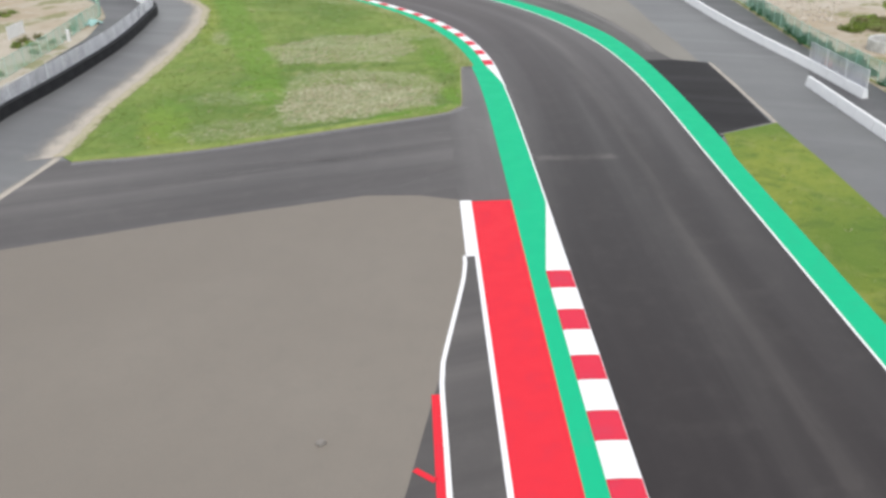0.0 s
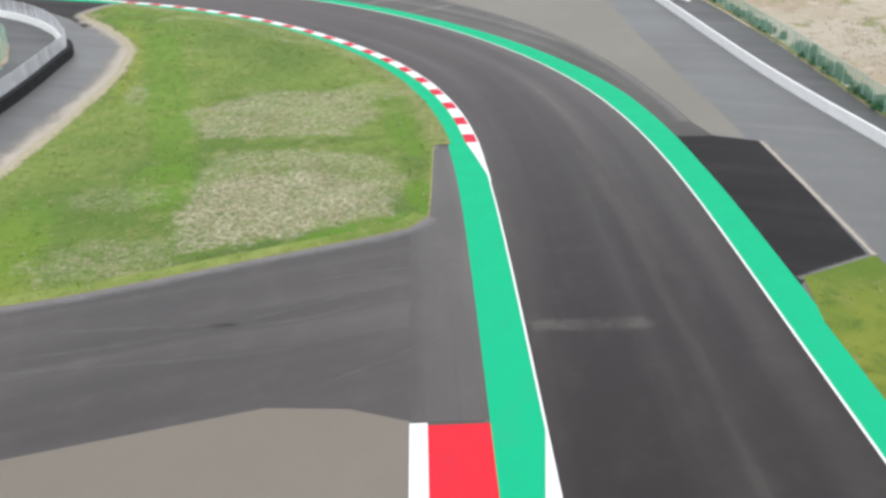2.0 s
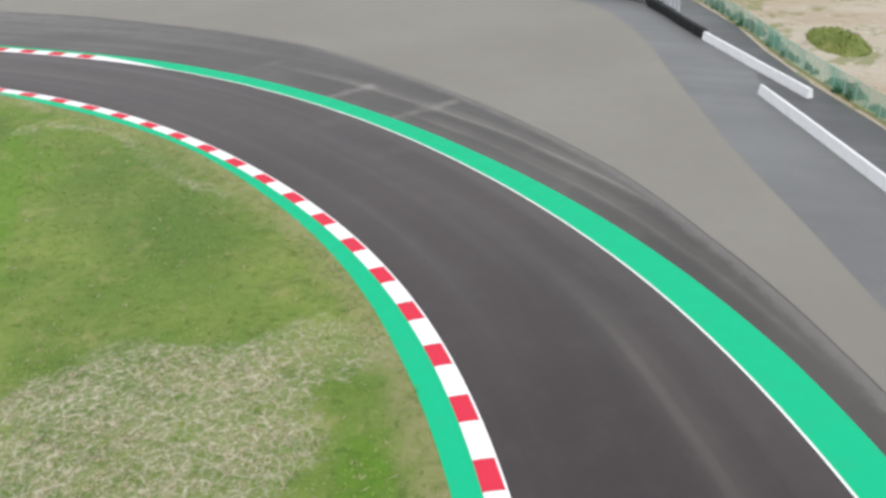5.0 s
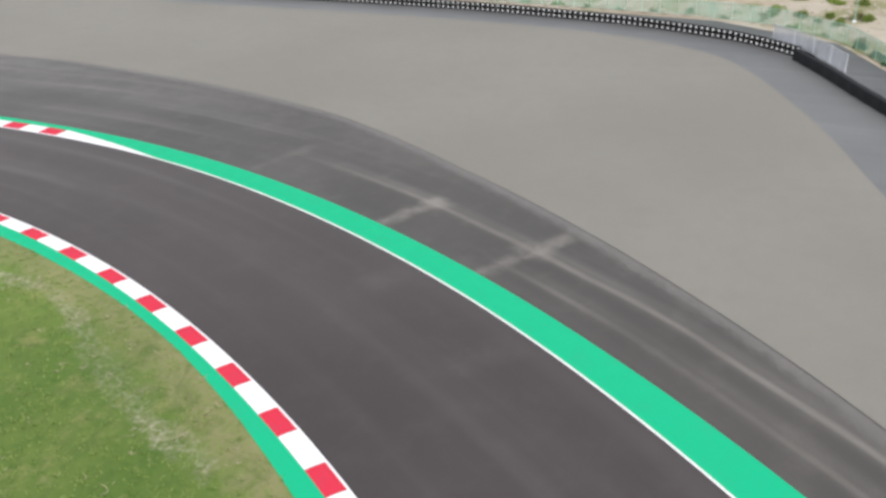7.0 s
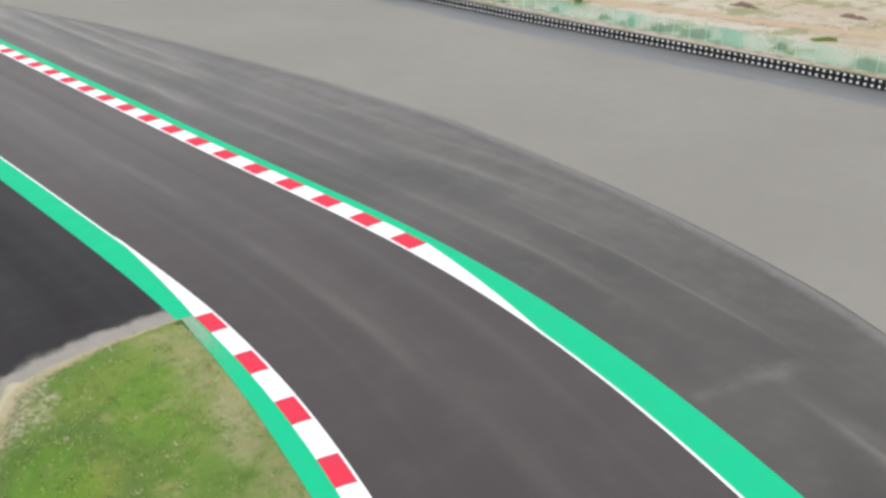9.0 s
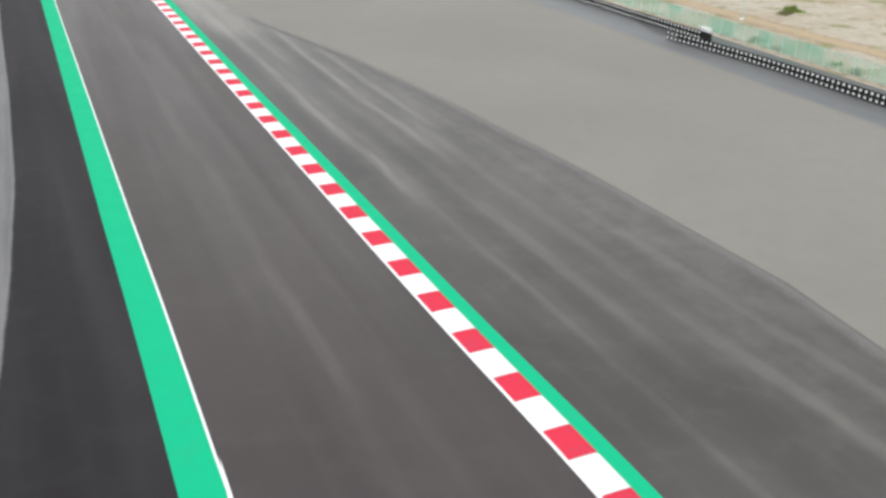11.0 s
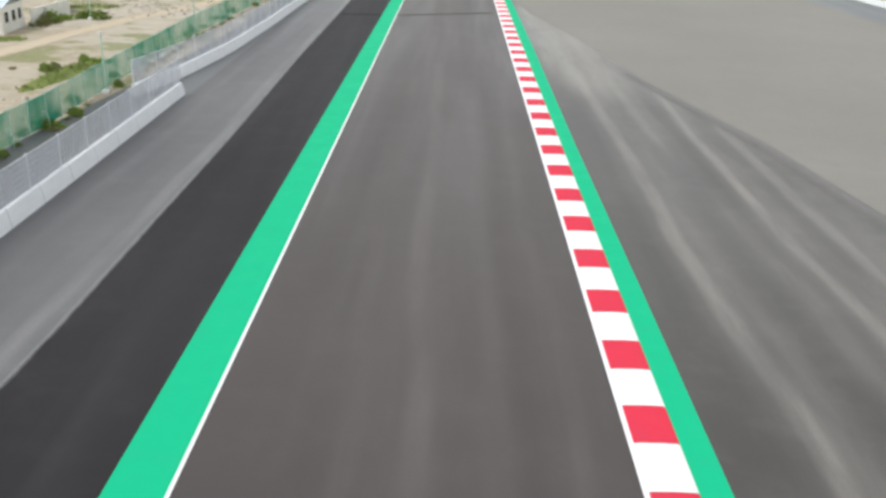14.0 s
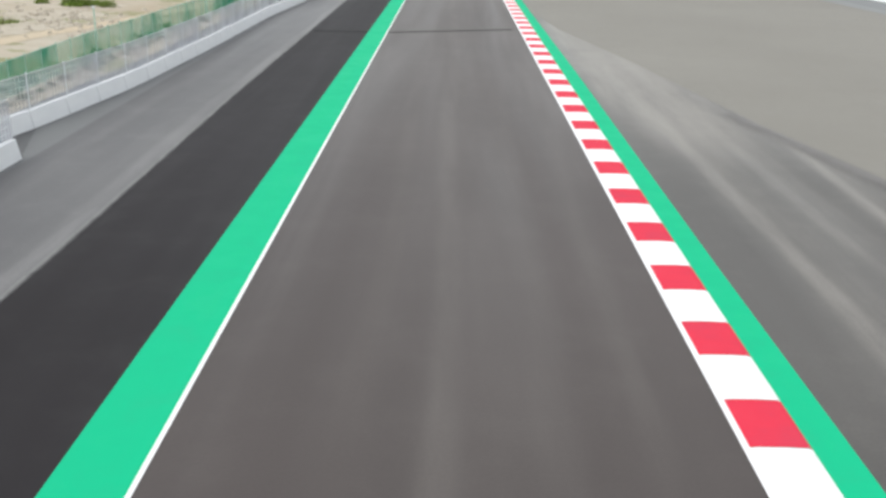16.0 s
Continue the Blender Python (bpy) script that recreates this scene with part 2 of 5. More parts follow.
def grass_material(name, fields=(), dry=(), lush=(), worn_edge=False, thick=(), deep=(0.090, 0.166, 0.023), pale=(0.190, 0.242, 0.056), sparse=0.6, dapple=0.5):
    n = Nodes(name)
    ob = n.co.outputs["Object"]
    broad, mid, fine = n.noise(ob, 0.07, 4, 0.6, 0.6), n.noise(ob, 0.55, 5, 0.65), n.noise(ob, 5.0, 4, 0.75)
    clump, tangle = n.noise(ob, 1.05, 7, 0.78, 0.6), n.noise(ob, 2.2, 6, 0.8, 1.2)
    col = n.mix(n.span(broad, 0.35, 0.65), deep, pale)
    col = n.mix(n.span(mid, 0.42, 0.72, 0.0, 0.7), col, deep)
    for spot in thick:
        col = n.mix(n.calc("MULTIPLY", patch_of(n, ob, spot, mid, 0.5, 1.2), n.span(clump, 0.3, 0.6, 0.6, 1.0)), col, (0.062, 0.115, 0.022))
    for spot in LIME if dry else ():
        col = n.mix(n.calc("MULTIPLY", patch_of(n, ob, spot, mid, 0.5, 1.2), n.span(clump, 0.3, 0.6, 0.5, 1.0)), col, (0.235, 0.265, 0.035))
    for spot in lush:
        m = n.calc("MULTIPLY", patch_of(n, ob, spot, mid, 0.7, 1.05, 0.8), n.span(clump, 0.35, 0.6, 0.55, 1.0))
        col = n.mix(m, col, (0.090, 0.208, 0.009))
    col = n.mix(n.span(n.noise(ob, 0.23, 5, 0.75), 0.52, 0.72, 0.0, sparse), col, (0.31, 0.275, 0.12))
    web = n.strands(ob, 1.15, 0.075) if dry else 0.0
    straw = n.mix(n.span(tangle, 0.35, 0.65), (0.155, 0.142, 0.084), (0.44, 0.385, 0.295))
    torn, thin = n.noise(ob, 0.55, 7, 0.75, 0.5), n.noise(ob, 0.42, 6, 0.75, 0.8)
    for spot in list(fields) + list(dry):
        where = field_of(n, ob, spot[0], spot[1], torn) if len(spot) == 2 else patch_of(n, ob, spot, torn, 0.70, 1.04, 2.2)
        m = n.calc("MULTIPLY", n.calc("MULTIPLY", where, n.span(tangle, 0.36, 0.56, 0.10, 0.95)), n.span(thin, 0.36, 0.56, 0.35, 1.0))
        col = n.mix(m, col, straw)
        col = n.mix(n.calc("MULTIPLY", n.calc("MULTIPLY", m, web), 0.85), col, (0.57, 0.52, 0.43))
    if worn_edge:
        d = n.calc("ADD", n.parts(n.co.outputs["UV"])[1], n.calc("MULTIPLY", n.calc("SUBTRACT", n.noise(ob, 0.5, 5, 0.7), 0.5), 5.0))
        col = n.mix(n.calc("MULTIPLY", n.span(d, -5.4, -3.0, 0.0, 0.7), n.span(clump, 0.3, 0.6, 0.45, 1.0)), col, (0.27, 0.235, 0.13))
    col = n.mix(n.span(n.noise(n.scaled(ob, 0.8, 0.8, 1.0, 0.4), 0.42, 5, 0.6, 1.4), 0.52, 0.68, 0.0, dapple), col, n.mix(0.65, col, (0.040, 0.090, 0.012)))
    if dry:
        blot = n.noise(ob, 0.75, 6, 0.72, 0.9)
        col = n.mix(n.span(blot, 0.50, 0.66, 0.0, 0.6), col, n.mix(0.5, col, (0.030, 0.075, 0.010)))
        col = n.mix(n.span(blot, 0.30, 0.42, 0.35, 0.0), col, (0.27, 0.25, 0.13))
        col = n.mix(n.span(n.noise(n.scaled(ob, 1.5, 0.8, 1.0, 1.2), 1.1, 4, 0.6, 0.5), 0.60, 0.68, 0.0, 0.65), col, (0.050, 0.112, 0.012))
        col = n.mix(n.span(tangle, 0.54, 0.72, 0.0, 0.3), col, n.mix(0.6, col, (0.030, 0.070, 0.010)))
    col = n.mix(n.span(fine, 0.52, 0.8, 0.0, 0.22), col, (0.29, 0.285, 0.13))
    n.bump(n.calc("ADD", fine, clump), 0.3, 0.06)
    n.bsdf.inputs["Sheen Weight"].default_value = 0.22
    n.bsdf.inputs["Sheen Tint"].default_value = (0.75, 1.0, 0.35, 1)
    return n.done(col, 0.95)


def sand_material():
    n = Nodes("sandy_ground")
    ob = n.co.outputs["Object"]
    broad, mid, fine = n.noise(ob, 0.035, 4, 0.6, 0.5), n.noise(ob, 0.22, 5, 0.65), n.noise(ob, 3.0, 4, 0.7)
    col = n.mix(n.span(broad, 0.35, 0.62), (0.405, 0.335, 0.245), (0.475, 0.425, 0.350))
    col = n.mix(n.span(mid, 0.5, 0.7, 0.0, 0.75), col, (0.30, 0.245, 0.165))
    col = n.mix(n.span(n.noise(ob, 0.33, 5, 0.7, 1.2), 0.55, 0.68, 0.0, 0.7), col, (0.56, 0.53, 0.47))
    col = n.mix(n.span(n.noise(n.scaled(ob, 0.09, 0.13, 1.0, 0.6), 1.0, 6, 0.7), 0.53, 0.60, 0.0, 0.7), col, n.mix(n.span(fine, 0.35, 0.65), (0.12, 0.165, 0.040), (0.25, 0.25, 0.10)))
    col = n.mix(n.span(fine, 0.5, 0.8, 0.0, 0.4), col, (0.26, 0.22, 0.165))
    n.bump(mid, 0.6, 0.3)
    return n.done(col, 0.95)


def net_material(name, colour, deep, cover, blotch=0.13, bays=0.16, rare=0.0):
    """A knitted shade net or wire mesh, too fine to see its holes; it is denser and deeper in colour in blotches."""
    n = Nodes(name)
    out = n.tree.nodes["Material Output"]
    hole = n.tree.nodes.new("ShaderNodeBsdfTransparent")
    both = n.tree.nodes.new("ShaderNodeMixShader")
    where = n.tree.nodes.new("ShaderNodeNewGeometry").outputs["Position"]
    bay = n.tree.nodes.new("ShaderNodeObjectInfo").outputs["Random"]
    patch = n.calc("ADD", n.noise(where, blotch, 4, 0.6), n.calc("MULTIPLY", n.calc("SUBTRACT", bay, 0.5), bays))
    n.done(n.mix(n.span(patch, 0.42 + rare, 0.62 + rare), colour, deep), 0.8)
    n.put(both.inputs[0], n.span(patch, 0.36 + rare, 0.66 + rare, cover * 0.7, min(1.0, cover * 1.35)))
    n.tree.links.new(hole.outputs[0], both.inputs[1])
    n.tree.links.new(n.bsdf.outputs[0], both.inputs[2])
    n.tree.links.new(both.outputs[0], out.inputs["Surface"])
    return n.mat


def dust_material(name, colour, other, solid=0.25, ragged=0.9, twofold=False, most=1.0, gloss=0.95):
    """Blown sand or dust that thins out towards the far side of a fringe, or from its middle to both sides."""
    n = Nodes(name)
    ob = n.co.outputs["Object"]
    out = n.tree.nodes["Material Output"]
    hole, both = n.tree.nodes.new("ShaderNodeBsdfTransparent"), n.tree.nodes.new("ShaderNodeMixShader")
    n.done(n.mix(n.noise(ob, 0.9, 5, 0.7), colour, other), gloss)
    n.bsdf.inputs["Specular IOR Level"].default_value = 0.6 if gloss < 0.9 else 0.2
    v = n.parts(n.co.outputs["UV"])[1]
    if twofold:
        v = n.calc("ABSOLUTE", n.calc("SUBTRACT", n.calc("MULTIPLY", v, 2.0), 1.0))
    v = n.calc("ADD", v, n.calc("MULTIPLY", n.calc("SUBTRACT", n.noise(ob, 0.5, 6, 0.7), 0.5), ragged))
    # grains that lie apart: each is solid, and there are fewer of them where the layer is thin
    share = n.span(v, solid, 0.95, most, 0.0)
    grains = n.calc("ADD", n.noise(ob, 26.0, 2, 0.6), n.calc("MULTIPLY", share, 0.52))
    n.put(both.inputs[0], n.span(grains, 0.72, 0.80))
    n.tree.links.new(hole.outputs[0], both.inputs[1])
    n.tree.links.new(n.bsdf.outputs[0], both.inputs[2])
    n.tree.links.new(both.outputs[0], out.inputs["Surface"])
    return n.mat


def leaf_material(name, a, b):
    n = Nodes(name)
    g = n.tree.nodes.new("ShaderNodeNewGeometry")
    info = n.tree.nodes.new("ShaderNodeObjectInfo")
    col = n.mix(g.outputs["Random Per Island"], a, b)
    col = n.mix(n.calc("MULTIPLY", info.outputs["Random"], 0.3), col, a)
    return n.done(col, 0.75)


MARKS_RUNOFF = [(86.7, 87.9, 2.6, 9.2, 0.5, 0.5), (97.4, 98.6, 2.6, 12.6, 0.5, 0.46), (70.2, 71.2, 3.0, 11.0, 0.5, 0.22), (86.4, 88.4, 7.4, 9.2, 0.7, 0.5), (96.8, 99.2, 7.0, 8.6, 0.7, 0.5),
                (30, 110, 12.8, 30.0, 2.5, 0.12), (-60, 30, 16.0, 24.0, 2.5, 0.2), (-123, -84, 2.6, 9.0, 2.5, 0.55), (-100, -62, 4.0, 11.0, 3.0, 0.30)]
LINES_RUNOFF = [(76, 130, 8.0, 0.42, 0.7), (45, 68, 11.2, 0.25, 0.3), (-122, -62, 5.8, 1.7, 0.95), (-104, -60, 8.2, 1.1, 0.8), (-120, -72, 4.4, 1.2, 0.9), (100, 150, 5.0, 0.4, 0.4), (-95, 4, 6.3, 0.75, 0.75), (0, 62, 7.0, 0.5, 0.28), (-75, -5, 12.4, 0.6, 0.8), (-30, 30, 10.6, 0.9, 0.35), (-60, -12, 15.2, 0.7, 0.6),
                (-110, -40, 9.2, 0.7, 0.6), (-20, 50, 14.2, 0.9, 0.3), (-10, 50, 18.0, 0.8, 0.25)]
MARKS_TRACK = [(180.2, 181.4, 0.4, 7.2, 0.3, 0.45), (86.5, 88.5, 11.0, 14.5, 0.7, 0.18), (97.0, 98.8, 9.5, 14.0, 0.7, 0.2)]
LINES_TRACK = [(-160, 60, 6.9, 0.8, 0.42), (-80, 40, 9.8, 0.9, 0.22), (-120, 20, 4.6, 0.7, 0.22), (125, 150, 10.2, 0.6, 0.35), (60, 120, 7.6, 0.9, 0.2), (150, 260, 9.0, 0.7, 0.2), (-150, 20, 12.4, 0.6, 0.25)]
M_TRACK = asphalt("track_asphalt", (0.0440, 0.0362, 0.0368), (0.0570, 0.0468, 0.0472), (0.165, 0.150, 0.138), 0.2, MARKS_TRACK, (-140, 110, (0.060, 0.048, 0.043), (0.077, 0.063, 0.057)), LINES_TRACK, high_tone=(105, 185, (0.0160, 0.0128, 0.0136)))
M_RUNOFF = asphalt("runoff_asphalt", (0.0470, 0.0420, 0.0390), (0.0760, 0.0690, 0.0640), (0.295, 0.275, 0.25), 0.08, MARKS_RUNOFF, (-120, 15, (0.115, 0.109, 0.102), (0.142, 0.135, 0.127)), LINES_RUNOFF, sheen=(1.0, 0.965, 0.93))
M_DARK = asphalt("fresh_dark_asphalt", (0.0125, 0.0112, 0.0130), (0.0190, 0.0172, 0.0198), (0.10, 0.096, 0.096), 0.15, (), None, [(170, 195, 5.6, 0.25, 0.5)], None, 0.62, spec=0.27)
M_PATCH = asphalt("black_patch_asphalt", (0.0065, 0.0062, 0.0072), (0.0105, 0.0100, 0.0115), (0.09, 0.086, 0.086), 0.15, gloss=0.6, spec=0.3)
M_SERVICE = asphalt("service_road_asphalt", (0.1390, 0.1399, 0.1434), (0.1640, 0.1672, 0.1685), (0.30, 0.29, 0.275), 0.0, sheen=(0.97, 1.0, 1.0))
M_DUSTY = asphalt("dusty_service_asphalt", (0.0880, 0.0889, 0.0924), (0.1144, 0.1144, 0.1179), (0.33, 0.325, 0.32), 0.12, (), None, [(-200, 60, -8.4, 0.6, 0.42), (-200, 60, -9.6, 0.8, 0.14), (-150, 40, -12.2, 0.7, 0.15)])
M_OUTER = asphalt("outer_road_asphalt", (0.0774, 0.0757, 0.0792), (0.0970, 0.0965, 0.0994), (0.24, 0.23, 0.22), 0.1, sheen=(0.97, 1.0, 1.0))
M_MARGIN = asphalt("margin_asphalt", (0.085, 0.080, 0.079), (0.108, 0.102, 0.100), (0.24, 0.225, 0.215), 0.4)
M_JUNCTION = asphalt("junction_asphalt", (0.0630, 0.0590, 0.0590), (0.0850, 0.0795, 0.0780), (0.25, 0.23, 0.215), 0.32, (), None, (), 0.85)
M_GRAVEL = gravel_material("raked_gravel", (0.230, 0.216, 0.190), (0.260, 0.246, 0.218))
M_GRAVEL_WARM = gravel_material("warm_raked_gravel", (0.211, 0.185, 0.156), (0.243, 0.215, 0.183))
M_GRASS = grass_material("infield_grass", FIELDS, DRY, LUSH, False, DARK_TURF)
M_VERGE = grass_material("verge_grass", deep=(0.085, 0.148, 0.014), pale=(0.190, 0.222, 0.030), sparse=0.35, dapple=0.8)
M_FRINGE = grass_material("fringe_grass", deep=(0.125, 0.19, 0.032), pale=(0.24, 0.285, 0.075), sparse=0.5, dapple=0.4)
M_MOUND = grass_material("weedy_ground", deep=(0.095, 0.125, 0.025), pale=(0.19, 0.20, 0.055), sparse=0.9, dapple=0.8)
M_WORN = grass_material("worn_edge_grass", FIELDS, DRY, LUSH, True, DARK_TURF)
M_SAND = sand_material()
M_DIRT = dust_material("pale_dirt", (0.58, 0.49, 0.37), (0.50, 0.42, 0.31), 0.2, 1.0, True, 0.9)
M_RIM = plain("dry_turf_edge", (0.36, 0.34, 0.17), (0.28, 0.27, 0.13), 0.8, 0.95)
M_DUSTEDGE = dust_material("dusty_asphalt_edge", (0.20, 0.195, 0.19), (0.34, 0.30, 0.25), 0.15, gloss=0.6)
M_SANDRIM = dust_material("blown_sand", (0.53, 0.465, 0.385), (0.44, 0.415, 0.385), -0.1, 0.8)
M_SANDLIP = dust_material("bare_sand_lip", (0.50, 0.445, 0.35), (0.38, 0.355, 0.22), 0.1, 1.3, True, 0.85)
M_BARE = dust_material("bare_sandy_turf", (0.46, 0.39, 0.27), (0.36, 0.32, 0.19), 0.0, 1.5, most=0.75)
M_FOOT = dust_material("thin_weeds", (0.20, 0.23, 0.06), (0.33, 0.32, 0.17), 0.2, 0.9, most=0.85)
M_MARGIN_DUST = dust_material("pale_margin_dust", (0.205, 0.190, 0.182), (0.145, 0.135, 0.130), 0.1, 0.6, most=0.65, gloss=0.5)
M_ROAD_DUST = dust_material("pale_road_dust", (0.235, 0.225, 0.235), (0.17, 0.16, 0.162), 0.0, 0.5, most=0.75, gloss=0.5)
M_PAINT_DUST = dust_material("dust_over_paint", (0.52, 0.50, 0.44), (0.44, 0.44, 0.38), -0.1, 0.5, most=0.55)
M_SCUFF = dust_material("thin_road_dust", (0.19, 0.18, 0.172), (0.14, 0.134, 0.128), -0.35, 1.1, True, 0.55, 0.46)
M_BLOWN = dust_material("blown_grey_dust", (0.22, 0.218, 0.215), (0.16, 0.158, 0.157), -0.25, 0.6, gloss=0.55)
M_GREEN = paint("green_paint", (0.008, 0.475, 0.240), (0.035, 0.43, 0.235), 0.4, spec=0.12)
M_WHITE = paint("white_paint", (0.86, 0.86, 0.87), (0.66, 0.66, 0.66), 0.25)
M_RED = paint("red_paint", (0.74, 0.028, 0.047), (0.58, 0.05, 0.085), 0.3)
M_KERB_RED = paint("kerb_red_paint", (0.69, 0.036, 0.072), (0.50, 0.07, 0.12), 0.4)
M_CONCRETE = plain("white_painted_concrete", (0.86, 0.87, 0.88), (0.77, 0.78, 0.80), 0.7, 0.75)
M_BELT = plain("black_rubber_belt", (0.008, 0.009, 0.011), (0.018, 0.018, 0.021), 1.2, 0.7)
M_RUBBER = plain("tyre_rubber", (0.022, 0.022, 0.022), (0.036, 0.035, 0.034), 4.0, 0.9, spec=0.1)
M_STEEL = plain("galvanised_steel", (0.74, 0.76, 0.79), (0.62, 0.64, 0.67), 6.0, 0.5, 0.15)
M_POST = plain("pale_green_post", (0.42, 0.62, 0.52), (0.30, 0.50, 0.42), 4.0, 0.6)
M_MESH = net_material("fence_wire_mesh", (0.62, 0.63, 0.69), (0.56, 0.57, 0.63), 0.52)
M_NET = net_material("green_shade_net", (0.38, 0.58, 0.47), (0.20, 0.47, 0.35), 0.58, 0.16, 0.05, 0.05)
M_NET_DEEP = net_material("deep_green_shade_net", (0.15, 0.43, 0.29), (0.012, 0.27, 0.15), 0.76)
M_OCHRE = dust_material("ochre_earth", (0.47, 0.355, 0.225), (0.43, 0.35, 0.25), 0.1, 1.2, True, 0.9)
M_ORANGE = plain("orange_plastic", (0.75, 0.16, 0.03), (0.6, 0.13, 0.03), 3.0, 0.6)
M_RING = plain("weathered_concrete_ring", (0.62, 0.62, 0.60), (0.44, 0.44, 0.42), 1.2, 0.85, bump=0.3)
M_ROOF = plain("pale_blue_roof_sheet", (0.62, 0.70, 0.80), (0.52, 0.60, 0.70), 1.0, 0.5)
M_PLASTER = plain("cream_plaster", (0.84, 0.82, 0.77), (0.70, 0.67, 0.61), 0.6, 0.9)
M_LEAF = leaf_material("shrub_leaf", (0.105, 0.165, 0.028), (0.235, 0.30, 0.060))
M_LEAF_LIGHT = leaf_material("weed_leaf", (0.13, 0.22, 0.03), (0.27, 0.36, 0.06))
M_HEDGE = leaf_material("hedge_leaf", (0.020, 0.095, 0.040), (0.055, 0.18, 0.078))
M_TARP = plain("teal_tarpaulin", (0.28, 0.48, 0.45), (0.40, 0.56, 0.53), 1.5, 0.6)
M_LEAF_DRY = leaf_material("dry_shrub_leaf", (0.14, 0.15, 0.05), (0.27, 0.25, 0.12))
M_BLADE = leaf_material("grass_blade", (0.15, 0.235, 0.045), (0.28, 0.34, 0.11))
M_STRAW = leaf_material("straw_blade", (0.32, 0.28, 0.17), (0.48, 0.43, 0.30))
M_SPOIL = plain("dark_brown_earth", (0.17, 0.125, 0.09), (0.11, 0.085, 0.065), 0.8, 0.95, bump=0.5)
M_STONE = plain("bleached_stone", (0.50, 0.45, 0.385), (0.34, 0.295, 0.235), 2.0, 0.9)
M_BARK = plain("grey_bark", (0.16, 0.13, 0.10), (0.10, 0.08, 0.06), 6.0, 0.9)
M_CABIN = plain("white_cabin_panel", (0.80, 0.80, 0.80), (0.68, 0.68, 0.68), 0.8, 0.5)
M_BLUE = plain("blue_plastic", (0.02, 0.19, 0.56), (0.03, 0.15, 0.42), 2.0, 0.45)
M_GLASS = plain("dark_window_glass", (0.03, 0.035, 0.04), (0.05, 0.055, 0.06), 2.0, 0.1)

# ---------------------------------------------------------------- alignment of the track
STEP = 14.0
CURVE_IN = [-0.00124, 0.00091, -0.00005, 0.00598, 0.01043, 0.00998, 0.00883, 0.00787, 0.01106, 0.01272, 0.01016, 0.00418, 0.00104, 0.00020, 0.00015]
CURVE_OUT = [0.00038, -0.00060, -0.00141, 0.00566, 0.01033, 0.00899, 0.00774, 0.00865, 0.00748, 0.00813, 0.01057, 0.00946, 0.00617, 0.00249, -0.00035, -0.00016]


def alignment(x0, bends):
    """An edge of the track: straight along +y for y > 0, and behind that bending by the curvatures given each STEP metres.
    Rows of (along, x, y, nx, ny); along grows backwards, n points across to the right of the driving direction."""
    ds = 0.5
    n = int(STEP * (len(bends) - 1) / ds)
    k = np.interp(np.arange(n) * ds, np.arange(len(bends)) * STEP, bends)
    turn = np.concatenate([np.zeros(800), np.cumsum(k) * ds, np.full(500, k.sum() * ds)])
    along = (np.arange(len(turn)) - 800) * ds
    x, y = -np.cumsum(np.sin(turn)) * ds, -np.cumsum(np.cos(turn)) * ds
    return along, x - x[799] + x0, y - y[799], np.cos(turn), -np.sin(turn)


EDGE_IN, EDGE_OUT = alignment(-14.421, CURVE_IN), alignment(-0.226, CURVE_OUT)


def place(edge, s, d, z=0.0):
    a, x, y, nx, ny = (np.interp(s, edge[0], e) for e in edge)
    return (float(x + nx * d), float(y + ny * d), z)


def table(*pairs):
    xs, ys = [p[0] for p in pairs], [p[1] for p in pairs]
    return lambda s: float(np.interp(s, xs, ys))


def as_func(d):
    return d if callable(d) else (lambda s: d)


# ---------------------------------------------------------------- mesh helpers
def mesh_object(name, verts, faces, mats, uvs=None, slots=None, smooth=False):
    me = bpy.data.meshes.new(name)
    me.from_pydata(verts, [], faces)
    for m in mats if isinstance(mats, (list, tuple)) else [mats]:
        me.materials.append(m)
    if uvs is not None:
        layer = me.uv_layers.new(name="along")
        for loop in me.loops:
            layer.data[loop.index].uv = uvs[loop.vertex_index]
    if slots is not None:
        me.polygons.foreach_set("material_index", slots)
    if smooth:
        me.polygons.foreach_set("use_smooth", [True] * len(me.polygons))
    me.update()
    return new(name, me)


def part(name, ob_or_mesh, parent, label="", m=None):
    ob = ob_or_mesh if isinstance(ob_or_mesh, bpy.types.Object) else new(name, ob_or_mesh)
    ob.parent = parent
    if m is not None:
        ob.matrix_local = m
    if label:
        ob["label"] = label
    return ob


def strip(name, edge, s0, s1, d0, d1, z, mat, thick=0.02, step=1.0, across=1):
    """A thin slab along the track between the offsets d0 and d1, with closed sides."""
    f0, f1 = as_func(d0), as_func(d1)
    n = max(1, int(round((s1 - s0) / step)))
    verts, uvs, faces = [], [], []
    for i in range(n + 1):
        s = s0 + (s1 - s0) * i / n
        for j in range(across + 1):
            d = f0(s) + (f1(s) - f0(s)) * j / across
            verts.append(place(edge, s, d, z))
            uvs.append((s, d))
        for d in (f0(s), f1(s)):
            verts.append(place(edge, s, d, z - thick))
            uvs.append((s, d))
    w = across + 3
    for i in range(n):
        a, b = i * w, (i + 1) * w
        for j in range(across):
            faces.append((a + j, b + j, b + j + 1, a + j + 1))
        faces.append((a + across + 1, b + across + 1, b, a))
        faces.append((a + across, b + across, b + across + 2, a + across + 2))
    faces.append((0, *range(1, across + 1), across + 2, across + 1))
    a = n * w
    faces.append((a + across + 1, a + across + 2, *range(a + across, a - 1, -1)))
    # quads face up when s grows backwards and d to the right
    return mesh_object(name, verts, faces, mat, uvs)


